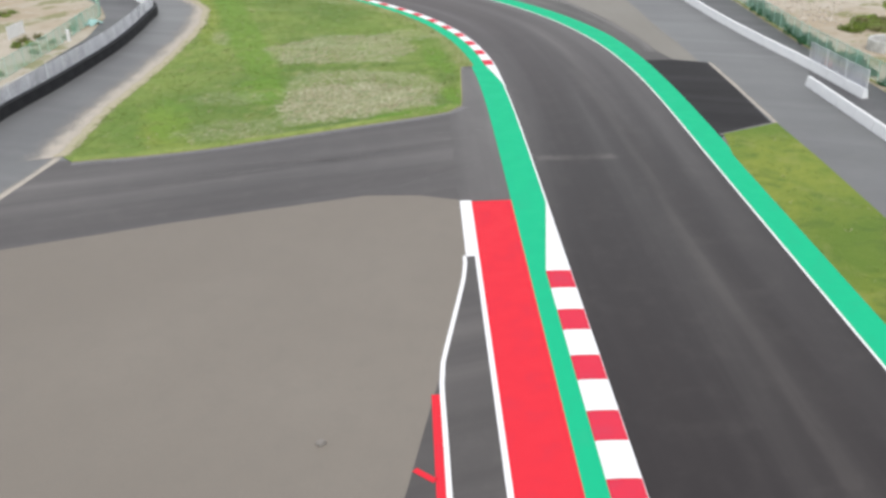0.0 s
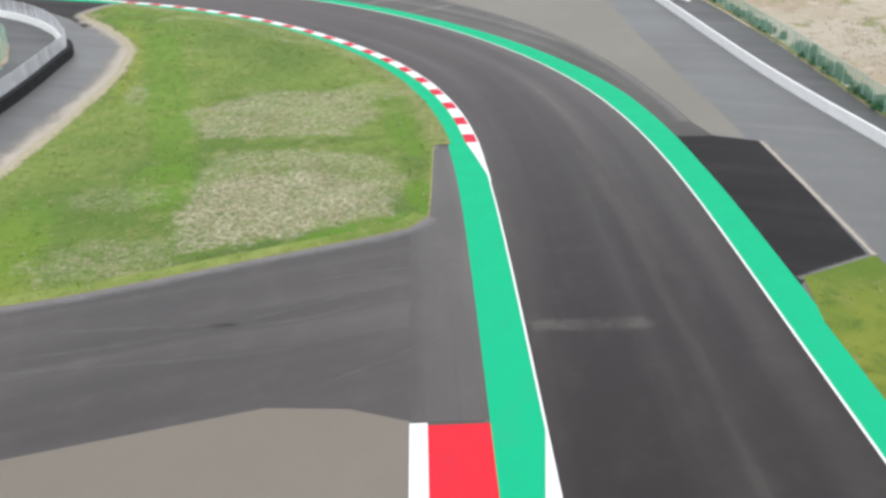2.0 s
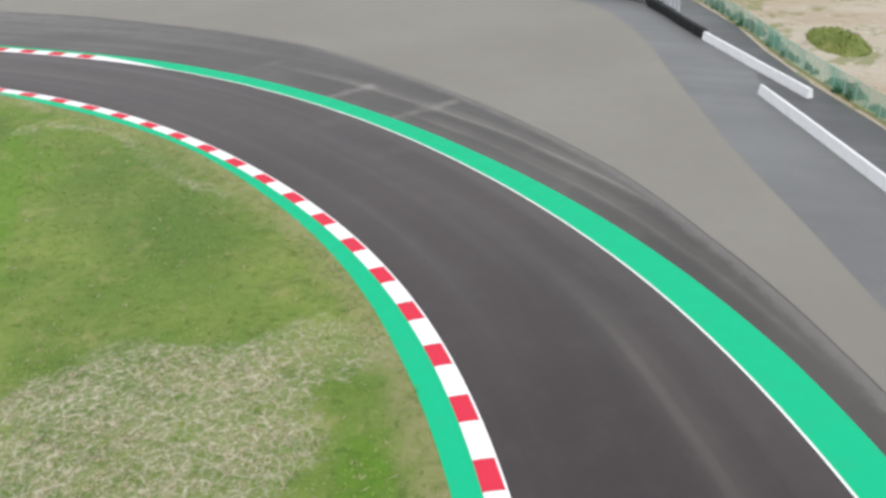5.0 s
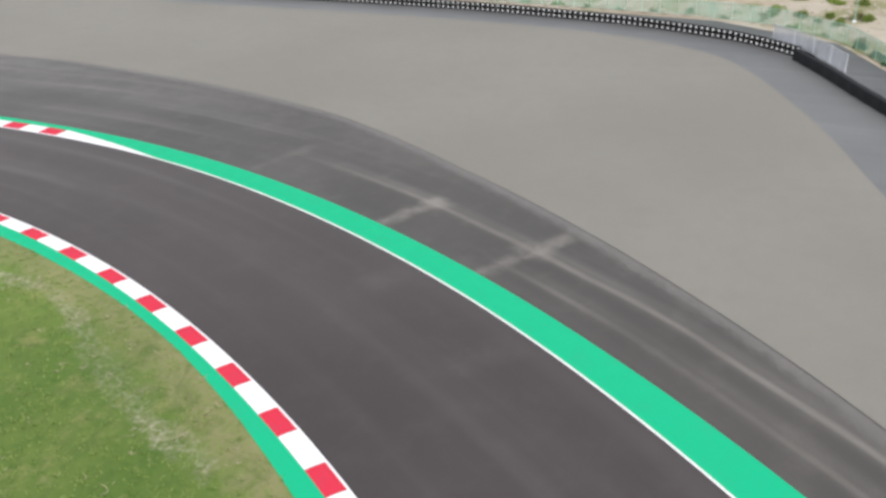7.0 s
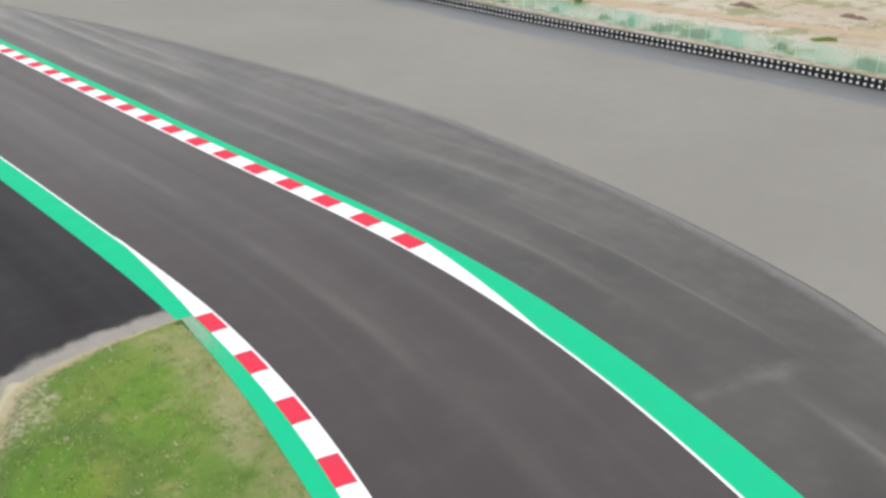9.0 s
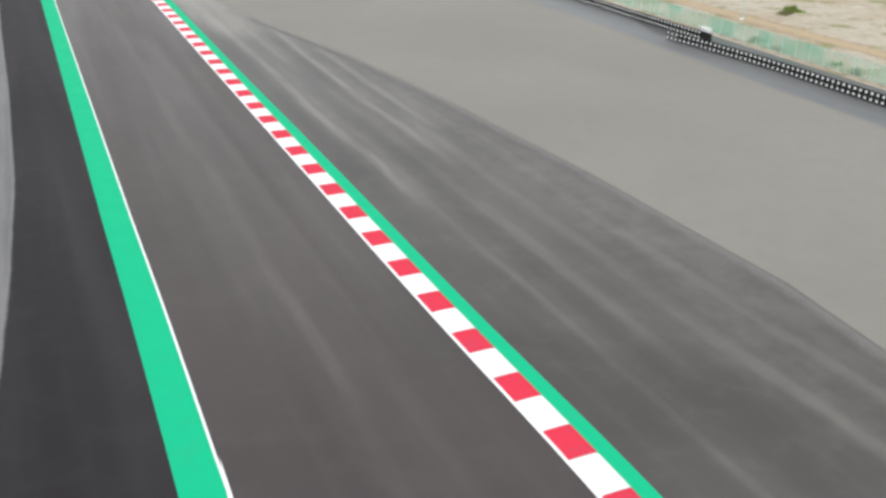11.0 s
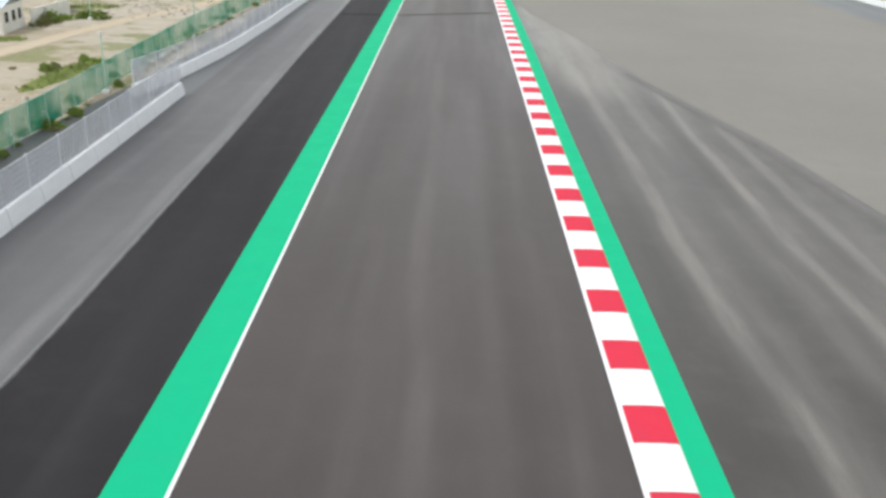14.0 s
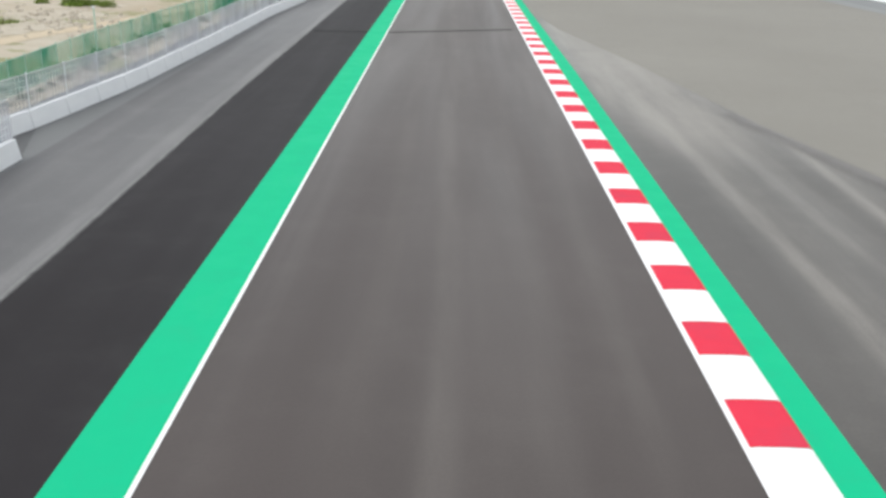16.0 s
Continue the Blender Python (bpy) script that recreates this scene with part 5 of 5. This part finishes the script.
shrub_row(F_RIGHT[2:9], 2.0, 1.2, 0.8, 0.2, 0.0, 0.2, True)
shrub_row(F_RIGHT[8:14], 5.0, 1.0, 1.8, 1.0, 0.35)
shrub_row(F_LEFT[2:6], 3.0, 0.7, -1.2, 0.6, 0.4)
shrub_row(F_LEFT[11:16], 3.4, 0.8, -0.9, 0.5, 0.3)
shrub_row(F_LEFT[11:16], 2.4, 0.5, 0.6, 0.25, 0.2)
for cx, cy, size, n, spread in [(40, -136.5, 0.8, 4, 2.6), (27, -158, 1.4, 4, 3.0), (-35, -169, 1.4, 5, 2.2), (-28, -172, 1.5, 6, 2.6), (-24, -178, 1.4, 4, 3.0), (76, -107, 1.2, 6, 3.5), (77, -116, 1.3, 7, 4.0), (82, -124, 1.3, 7, 4.5), (88, -112, 1.3, 6, 4.0),
                                (97, -56, 1.2, 5, 5), (74.9, -9, 0.9, 1, 0.2), (75.4, -16.2, 1.5, 2, 0.8), (76.0, -21.0, 1.9, 3, 1.0), (78.2, -33, 1.4, 2, 0.8), (86, -35, 1.1, 2, 1.0), (76.6, -45.5, 1.6, 3, 1.4), (83, 6.4, 1.2, 3, 1.5),
                                (99, 53, 1.5, 5, 3.0), (90, 73, 1.1, 4, 2), (-43.6, 58.6, 1.15, 3, 0.7), (-46.1, 58.3, 0.8, 1, 0.2), (-40.6, 64.5, 0.9, 4, 1.2), (-55.0, 82.8, 1.3, 2, 0.6), (-54.6, 85.2, 1.6, 2, 0.6), (-54.0, 88.7, 1.7, 2, 0.5),
                                (-52.2, 91.6, 1.3, 4, 1.0), (-34.6, 39.0, 0.8, 4, 0.9), (-34.5, 43.2, 0.8, 3, 0.7), (-52, 121, 1.5, 6, 4.0), (-74, -61, 1.2, 4, 2.0), (-57, -41, 1.1, 4, 2.0), (-66, -45, 1.1, 4, 2.5)]:
    for _ in range(n):
        shrub(cx + plant.gauss(0, spread * 0.6), cy + plant.gauss(0, spread * 0.6), size * plant.uniform(0.6, 1.1), plant.random() < 0.2)


def weed_mound(x, y, rx, ry, h, turn, seed, label, soil=None, growth=1.0):
    """A low sandy hump overgrown with weeds: an uneven dome under many small leaves."""
    rnd = random.Random(seed)
    verts, faces, slots = [], [], []
    k, rings = 28, 7

    def height(u, v):
        r = math.hypot(u, v)
        lumps = 0.75 + 0.7 * noise.noise(Vector((u * 2.3 + seed, v * 2.3, 0)))
        return h * max(0.0, 1 - r * r) * max(0.15, lumps)

    for j in range(rings + 1):
        for i in range(k):
            a, r = 2 * math.pi * i / k, j / rings * (1 + 0.14 * noise.noise(Vector((3 * math.cos(6.283 * i / k), 3 * math.sin(6.283 * i / k), seed))))
            u, v = r * math.cos(a), r * math.sin(a)
            verts.append((u * rx, v * ry, height(u, v) - 0.05))
    for j in range(rings):
        for i in range(k):
            a, b = j * k + i, j * k + (i + 1) % k
            faces.append((a, a + k, b + k, b))
            slots.append(0)
    for _ in range(int(min(2600, 60 * rx * ry) * growth)):
        a, r = rnd.uniform(0, 6.283), math.sqrt(rnd.random())
        u, v = r * math.cos(a), r * math.sin(a)
        if noise.noise(Vector((u * rx * 0.5, v * ry * 0.5, seed))) < rnd.uniform(-0.6, 0.1) + 0.35 * r:
            continue
        size, lean = rnd.uniform(0.12, 0.30), rnd.uniform(0, 6.283)
        cx, cy, cz = u * rx, v * ry, height(u, v) - 0.04
        tip = (cx + math.cos(lean) * size, cy + math.sin(lean) * size, cz + rnd.uniform(0.1, 0.35))
        sx, sy = -math.sin(lean) * size * 0.35, math.cos(lean) * size * 0.35
        base = len(verts)
        verts += [(cx - sx, cy - sy, cz), (cx + sx, cy + sy, cz), tip]
        faces.append((base, base + 1, base + 2))
        slots.append(2 if rnd.random() < 0.3 else 1)
    ob = mesh_object("weed_mound", verts, faces, [soil or M_MOUND, M_LEAF, M_LEAF_DRY], slots=slots)
    ob.matrix_world = pose(x, y, -0.1, 0, 0, math.degrees(turn))
    return tagged(ob, label, "weeds", "weed mounds")


weed_mound(34.5, -139.2, 8.2, 3.6, 1.5, 0.25, 1, "yellow-green weeds over a low sandy hump")
weed_mound(28.0, -147.8, 7.4, 3.0, 1.3, 0.1, 2, "yellow-green weeds over a low sandy hump")
weed_mound(-31.0, -171.5, 6.0, 2.6, 0.6, 0.4, 8, "yellow-green weeds over a low sandy hump")
weed_mound(-19.0, -176.0, 7.5, 3.2, 0.5, 0.3, 9, "yellow-green weeds over a low sandy hump")
weed_mound(-41.2, 57.5, 8.6, 1.5, 0.5, 1.5, 3, "long bank of bright green weeds beside the netted fence")
weed_mound(-55.0, 101.0, 4.0, 2.2, 0.2, 0.3, 4, "flat patch of green weeds on sand")
for x, y, rx in ((101.6, -13.0, 3.0), (105.5, -29.5, 2.4), (93.8, -62.5, 8.5)):
    weed_mound(x, y, rx, 0.9, 0.7, 1.6, int(rx), "long heap of dark brown earth with a few weeds", M_SPOIL, 0.12)
weed_mound(-53.8, 73.6, 2.6, 1.8, 0.2, 0.4, 5, "flat patch of green weeds on sand")


def inside(x, y, outline):
    hit, j = False, len(outline) - 1
    for i in range(len(outline)):
        (xi, yi), (xj, yj) = outline[i], outline[j]
        if (yi > y) != (yj > y) and x < (xj - xi) * (y - yi) / (yj - yi) + xi:
            hit = not hit
        j = i
    return hit


def dryness(x, y):
    best = 0.0
    for outline, power in FIELDS:
        d = max(((x - ax) * (by - ay) - (y - ay) * (bx - ax)) / math.hypot(bx - ax, by - ay) for (ax, ay), (bx, by) in zip(outline, outline[1:] + outline[:1]))
        if d < 0.4:
            best = max(best, power * min(1.0, 0.3 - d) * 0.8)
    for (cx, cy), (ax, ay), turn, power in DRY:
        dx, dy = x - cx, y - cy
        u, v = (dx * math.cos(turn) + dy * math.sin(turn)) / ax, (-dx * math.sin(turn) + dy * math.cos(turn)) / ay
        best = max(best, power * 1.15 - math.hypot(u, v) + 0.5 * noise.noise(Vector((x * 0.4, y * 0.4, 0))))
    return best


def tufts(name, outline, count, seed, label, dry_map=True, z=0.03):
    rnd = random.Random(seed)
    xs, ys = [p[0] for p in outline], [p[1] for p in outline]
    verts, faces, slots = [], [], []
    tries = 0
    while count > 0 and tries < 400000:
        tries += 1
        x, y = rnd.uniform(min(xs), max(xs)), rnd.uniform(min(ys), max(ys))
        patchy = noise.noise(Vector((x * 0.25, y * 0.25, 3.0)))
        if patchy < rnd.uniform(-0.7, 0.35) or not inside(x, y, outline):
            continue
        count -= 1
        straw = dry_map and rnd.random() < dryness(x, y) * 1.1
        straw = straw or rnd.random() < 0.04
        for _ in range(rnd.randint(3, 5)):
            a = rnd.uniform(0, 6.28)
            h = rnd.uniform(0.06, 0.18)
            out = rnd.uniform(0.15, 0.42) if straw else rnd.uniform(0.06, 0.2)
            w = 0.034 if straw else 0.03
            bx, by = x + rnd.gauss(0, 0.10), y + rnd.gauss(0, 0.10)
            px, py = -math.sin(a) * w, math.cos(a) * w
            base = len(verts)
            verts += [(bx - px, by - py, z - 0.01), (bx + px, by + py, z - 0.01), (bx + math.cos(a) * out, by + math.sin(a) * out, z + h)]
            faces.append((base, base + 1, base + 2))
            slots.append(1 if straw else 0)
    ob = mesh_object(name, verts, faces, [M_BLADE, M_STRAW], slots=slots)
    return tagged(ob, label, "grass", kind="stuff")


tufts("grass_tufts", smooth_line(grass_rim) + smooth_line(road_side) + track_side, 15000, 21, "green grass tufts and pale straw over the infield")
tufts("verge_tufts", [(-85.2, -157.8)] + [place(EDGE_OUT, s, GREEN_OUT(s) + 0.1)[:2] for s in np.arange(199, 232, 3.0)] + [(-116, -176), (-102, -170.6), (-90, -165.6), (-80.8, -162)], 260, 22, "short yellow-green grass tufts on the verge", False, 0.02)


# ---------------------------------------------------------------- loose things on the sandy ground
def stones(name, areas, seed, label):
    rnd = random.Random(seed)
    verts, faces = [], []
    for cx, cy, rx, ry, n in areas:
        for _ in range(n):
            x, y, r = cx + rnd.gauss(0, rx), cy + rnd.gauss(0, ry), rnd.uniform(0.08, 0.45) ** 1.2
            base, k = len(verts), 6
            for i in range(k):
                a = 6.283 * i / k
                verts.append((x + r * math.cos(a) * rnd.uniform(0.7, 1.2), y + r * math.sin(a) * rnd.uniform(0.7, 1.2), -0.12))
            for i in range(k):
                a = 6.283 * i / k
                verts.append((x + 0.6 * r * math.cos(a) * rnd.uniform(0.6, 1.2), y + 0.6 * r * math.sin(a) * rnd.uniform(0.6, 1.2), -0.1 + r * rnd.uniform(0.4, 0.8)))
            for i in range(k):
                j = (i + 1) % k
                faces.append((base + i, base + j, base + k + j, base + k + i))
            faces.append(tuple(base + k + i for i in range(k)))
    return tagged(mesh_object(name, verts, faces, M_STONE), label, "stones", kind="stuff")


stones("rubble", [(-50, 104, 6, 5, 160), (-44, 100, 4, 5, 60), (-55, 112, 5, 5, 90), (15, -152, 9, 4, 120), (35, -152, 8, 6, 120), (86, -118, 8, 6, 120), (-10, -161, 5, 2.5, 170), (-24, -164, 5, 2.5, 120), (-38, 48, 1.5, 8, 50), (-35.6, 62, 0.5, 20, 70),
                   (-46, -178, 8, 4, 80), (100, 60, 10, 12, 120), (95, -10, 8, 30, 160)], 31, "bleached stones and rubble strewn on the sand")

for label, mat, half, way in (("pale wheel-worn dirt track beyond the fence", M_DIRT, 2.4, [(-56, 40), (-50.9, 66), (-48.8, 81), (-46.0, 94.5), (-41.7, 111.1), (-38.5, 140), (-39, 220)]),
                              ("ochre dirt track behind the tyre wall", M_OCHRE, 4.2, [(104, -95), (100, -60), (94, -30), (90.5, -8), (88.5, 10), (88, 60), (90, 120)])):
    way = smooth_line(way)
    tagged(fringe("dirt_track", offset_line(way, half), offset_line(way, -half), -0.085, mat, 90), label, "dirt track", kind="structure")


def pole(x, y, height, label):
    root = empty("utility_pole", x, y, -0.1)
    bm = bmesh.new()
    add_tube(bm, 0, 0, 0, height, 0.07, 10, 0.05)
    part("mast", bmesh_to("mast", bm, M_POST), root)
    bm = bmesh.new()
    add_box(bm, -0.25, -0.25, 0, 0.25, 0.25, 0.3)
    bmesh.ops.bevel(bm, geom=bm.edges[:], offset=0.03, segments=1, affect="EDGES")
    part("footing", bmesh_to("footing", bm, M_CONCRETE), root, "pale concrete footing")
    bm = bmesh.new()
    add_box(bm, -0.10, -0.06, 0, 0.10, 0.06, 0.16)
    part("head", bmesh_to("head", bm, M_STEEL), root, "small steel head", pose(0, 0, height))
    return tagged(root, label, "pole", "camera poles")


for x, y, h in [(-35.0, 50.7, 4.8), (-35.5, 80.2, 4.2), (-34.6, 110, 4.2), (-50.9, 89.8, 3.9), (74.5, -117.5, 4.2), (86, 50, 4.2), (-33, -175, 4.0)]:
    pole(x, y, h, "slim pale pole on a concrete footing")


def cabin(x, y, turn):
    root = empty("site_cabin", x, y, -0.1, turn)
    bm = bmesh.new()
    add_box(bm, -3.0, -1.2, 0.15, 3.0, 1.2, 2.8)
    bmesh.ops.bevel(bm, geom=bm.edges[:], offset=0.05, segments=2, affect="EDGES")
    part("body", bmesh_to("body", bm, M_CABIN), root)
    bm = bmesh.new()
    add_box(bm, -3.15, -1.35, 2.8, 3.15, 1.35, 2.95)
    part("roof", bmesh_to("roof", bm, M_CABIN), root)
    for wx in (-1.6, 1.4):
        bm = bmesh.new()
        add_box(bm, wx - 0.5, -1.23, 1.2, wx + 0.5, -1.17, 2.1)
        part("window", bmesh_to("window", bm, M_GLASS), root, "dark window pane")
    bm = bmesh.new()
    add_box(bm, -0.45, -1.24, 0.2, 0.45, -1.18, 2.2)
    door = part("door", bmesh_to("door", bm, M_CABIN), root)
    bm = bmesh.new()
    add_box(bm, 0.3, -1.3, 1.1, 0.36, -1.24, 1.3)
    part("handle", bmesh_to("handle", bm, M_STEEL), door)
    return tagged(root, "white flat-roofed site cabin behind the tyre wall", "cabin")


cabin(78.6, 129.8, radians(-78))


def drum(x, y, turn):
    """A ribbed blue water tank lying on a steel cradle."""
    root = empty("plastic_tank", x, y, -0.02, turn)
    bm = bmesh.new()
    for z0, z1, r0, r1 in ((-1.25, -1.12, 0.55, 0.74), (-1.12, -0.45, 0.76, 0.76), (-0.45, -0.35, 0.80, 0.80), (-0.35, 0.35, 0.76, 0.76), (0.35, 0.45, 0.80, 0.80), (0.45, 1.12, 0.76, 0.76), (1.12, 1.25, 0.74, 0.55)):
        add_tube(bm, 0, 0, z0, z1, r0, 20, r1)
    bmesh.ops.transform(bm, matrix=Matrix.Translation((0, 0, 1.05)) @ Matrix.Rotation(math.pi / 2, 4, "Y"), verts=bm.verts)
    part("body", bmesh_to("body", bm, M_BLUE, True), root)
    bm = bmesh.new()
    add_tube(bm, 0, 0, 1.82, 1.92, 0.22, 14)
    part("lid", bmesh_to("lid", bm, M_BLUE), root, "round screw lid")
    for k in (-0.8, 0.8):
        bm = bmesh.new()
        add_box(bm, k - 0.06, -0.6, 0, k + 0.06, 0.6, 0.42)
        part("cradle", bmesh_to("cradle", bm, M_STEEL), root, "steel cradle")
    return tagged(root, "bright blue plastic water tank lying by the cabin", "water tank")


drum(79.3, 119.6, radians(-20))


def house(x, y, turn):
    root = empty("house", x, y, -0.1, turn)
    bm = bmesh.new()
    add_box(bm, -4.0, -3.2, 0, 4.0, 3.2, 2.9)
    part("wall", bmesh_to("wall", bm, M_PLASTER), root)
    bm = bmesh.new()
    for px in (-4.5, 4.5):
        for py, pz in ((-3.8, 2.85), (0.0, 3.9), (3.8, 2.85)):
            bm.verts.new((px, py, pz))
            bm.verts.new((px, py, pz + 0.12))
    v = list(bm.verts)
    for i in (0, 2):
        for k in (0, 1):
            bm.faces.new((v[i + k], v[i + 2 + k], v[i + 8 + k], v[i + 6 + k]))
    for i in (0, 2, 6, 8):
        bm.faces.new((v[i], v[i + 1], v[i + 3], v[i + 2]))
    bm.faces.new((v[0], v[1], v[7], v[6]))
    bm.faces.new((v[4], v[5], v[11], v[10]))
    bmesh.ops.recalc_face_normals(bm, faces=bm.faces)
    part("roof", bmesh_to("roof", bm, M_ROOF), root, "pale blue sheet roof")
    for wx, wy in ((4.0, -1.8), (4.0, 0.2), (4.0, 2.0)):
        bm = bmesh.new()
        add_box(bm, wx - 0.05, wy - 0.45, 1.1, wx + 0.03, wy + 0.45, 2.2)
        win = part("window", bmesh_to("window", bm, M_GLASS), root, "dark window pane")
        bm = bmesh.new()
        add_box(bm, wx - 0.05, wy - 0.52, 1.02, wx + 0.08, wy + 0.52, 1.1)
        part("sill", bmesh_to("sill", bm, M_PLASTER), win)
    for wx in (-2.2, 0.2, 2.4):
        bm = bmesh.new()
        add_box(bm, wx - 0.5, -3.23, 1.0, wx + 0.5, -3.15, 2.2)
        part("window", bmesh_to("window", bm, M_GLASS), root, "dark window pane")
    return tagged(root, "low cream plastered house with a pale blue roof", "house")


def boundary_wall(points):
    ox, oy = points[0]
    root = empty("boundary_wall", ox, oy, -0.1)
    bm = bmesh.new()
    add_box(bm, 0.0, -0.09, 0, 1.0, 0.09, 1.9)
    add_box(bm, 0.0, -0.13, 1.9, 1.0, 0.13, 1.98)
    panel = bmesh_to("wall_panel", bm, M_PLASTER)
    run_of(root, panel, "wall_panel", shifted(points, ox, oy), 3.2)
    bm = bmesh.new()
    add_box(bm, -0.14, -0.14, 0, 0.14, 0.14, 2.08)
    run_of(root, bmesh_to("pier", bm, M_PLASTER), "pier", shifted(points, ox, oy), 3.2, 0.0, False)
    return tagged(root, "cream plastered boundary wall beside the house", "wall")


def cone(x, y):
    root = empty("traffic_cone", x, y, -0.03)
    bm = bmesh.new()
    add_box(bm, -0.2, -0.2, 0, 0.2, 0.2, 0.04)
    part("base", bmesh_to("base", bm, M_RUBBER), root, "black rubber base")
    bm = bmesh.new()
    add_tube(bm, 0, 0, 0.04, 0.36, 0.15, 14, 0.095)
    add_tube(bm, 0, 0, 0.48, 0.75, 0.07, 14, 0.025)
    part("body", bmesh_to("body", bm, M_ORANGE, True), root)
    bm = bmesh.new()
    add_tube(bm, 0, 0, 0.36, 0.48, 0.097, 14, 0.072)
    part("band", bmesh_to("band", bm, M_WHITE, True), root, "white reflective band")
    return tagged(root, "orange traffic cone behind the white barrier", "traffic cone")


def meter_cabinet(x, y):
    root = empty("meter_cabinet", x, y, -0.05, 1.45)
    bm = bmesh.new()
    add_box(bm, -1.0, -0.4, 0.12, 1.0, 0.4, 1.15)
    bmesh.ops.bevel(bm, geom=bm.edges[:], offset=0.03, segments=1, affect="EDGES")
    part("body", bmesh_to("body", bm, M_CABIN), root)
    for k in (-0.5, 0.5):
        bm = bmesh.new()
        add_box(bm, k - 0.46, 0.4, 0.2, k + 0.46, 0.425, 1.08)
        door = part("door", bmesh_to("door", bm, M_CABIN), root)
        bm = bmesh.new()
        add_box(bm, k * 0.2 - 0.02, 0.425, 0.6, k * 0.2 + 0.02, 0.45, 0.8)
        part("handle", bmesh_to("handle", bm, M_STEEL), door)
    bm = bmesh.new()
    add_box(bm, -1.1, -0.5, 0, 1.1, 0.5, 0.12)
    part("plinth", bmesh_to("plinth", bm, M_CONCRETE), root)
    return tagged(root, "white two-door cabinet behind the tyre wall", "cabinet")


house(-59.6, 79.3, radians(4))
boundary_wall([(-55.0, 83.0), (-54.6, 92.5), (-58.5, 101.5)])
cone(-55.7, -165.6)
cone(-56.5, -166.1)
meter_cabinet(71.6, 41.2)


def tank(x, y):
    """A round open concrete tank: a thick ring on a floor slab."""
    root = empty("water_tank", x, y, -0.1)
    k = 28
    for name, prof, mat, label in (("ring", [(2.35, 0.0), (2.55, 0.0), (2.55, 1.30), (2.50, 1.36), (2.32, 1.36), (2.27, 1.30), (2.27, 0.0)], M_RING, ""),
                                   ("slab", [(0.02, 0.10), (2.26, 0.10), (2.26, 0.0), (0.02, 0.0)], M_SPOIL, "dark silted floor slab")):
        verts = [(r * math.cos(6.28319 * i / k), r * math.sin(6.28319 * i / k), z) for i in range(k) for r, z in prof]
        m, faces = len(prof), []
        for i in range(k):
            for q in range(m):
                faces.append((i * m + q, ((i + 1) % k) * m + q, ((i + 1) % k) * m + (q + 1) % m, i * m + (q + 1) % m))
        part(name, mesh_object(name, verts, faces, mat), root, label)
    return tagged(root, "round open grey-white concrete tank on sand", "water tank")


tank(-45.8, -172.6)


def gravel_block(x, y):
    bm = bmesh.new()
    add_box(bm, -0.21, -0.18, 0, 0.21, 0.18, 0.16)
    add_box(bm, -0.17, -0.14, 0.16, 0.17, 0.14, 0.22)
    bmesh.ops.bevel(bm, geom=bm.edges[:], offset=0.02, segments=1, affect="EDGES")
    ob = new("marker_block", bmesh_to("marker_block", bm, plain("weathered_grey_block", (0.27, 0.25, 0.23), (0.20, 0.185, 0.17), 3.0)))
    ob.matrix_world = pose(x, y, -0.01, 0, 0, -20)
    return tagged(ob, "small weathered grey block lying on the gravel", "block")


gravel_block(-138.8, -145.1)


def sign_box(x, y):
    root = empty("utility_box", x, y, -0.1, 0.5)
    bm = bmesh.new()
    add_box(bm, -0.3, -0.18, 0.1, 0.3, 0.18, 1.5)
    bmesh.ops.bevel(bm, geom=bm.edges[:], offset=0.03, segments=1, affect="EDGES")
    part("body", bmesh_to("body", bm, M_CABIN), root)
    bm = bmesh.new()
    add_box(bm, -0.34, -0.22, 0, 0.34, 0.22, 0.1)
    part("plinth", bmesh_to("plinth", bm, M_CONCRETE), root)
    return tagged(root, "white utility box at the foot of the fence", "utility box")


sign_box(-69.4, -66.0)


def tarp(x, y):
    """A crumpled tarpaulin thrown over the foot of the fence."""
    rnd = random.Random(8)
    verts, faces, k = [], [], 9
    for i in range(k):
        for j in range(k):
            u, v = i / (k - 1) - 0.5, j / (k - 1) - 0.5
            verts.append((x + u * 2.8 + rnd.uniform(-0.12, 0.12), y + v * 1.8 + rnd.uniform(-0.12, 0.12), max(-0.08, 0.75 - 1.2 * abs(u) - 1.5 * v * v + rnd.uniform(-0.16, 0.16))))
    for i in range(k - 1):
        for j in range(k - 1):
            a = i * k + j
            faces.append((a, a + k, a + k + 1, a + 1))
    ob = mesh_object("tarpaulin", verts, faces, M_TARP)
    return tagged(ob, "crumpled teal tarpaulin at the foot of the fence", "tarpaulin")


tarp(-59.0, -61.2)


def hoarding(points):
    ox, oy = points[0]
    root = empty("hoarding", ox, oy, -0.1)
    bm = bmesh.new()
    cols = 24
    for s in (-1, 1):
        row = [(bm.verts.new((i / cols, s * 0.006 + 0.02 * math.sin(i * math.pi / 2), 0.05)), bm.verts.new((i / cols, s * 0.006 + 0.02 * math.sin(i * math.pi / 2), 1.9))) for i in range(cols + 1)]
        for i in range(cols):
            bm.faces.new((row[i][0], row[i + 1][0], row[i + 1][1], row[i][1]))
    run_of(root, bmesh_to("sheet_panel", bm, M_CABIN), "sheet_panel", shifted(points, ox, oy), 2.4)
    run_of(root, STEEL_POST, "post", shifted(points, ox, oy), 2.4, 0.0, False)
    return tagged(root, "white corrugated sheet hoarding on the sand", "hoarding")


hoarding([(-71.6, -57.0), (-66.9, -55.4)])
shrub(-71.5, -59.5, 1.2, True)
shrub(-69.6, -60.4, 1.0, True)
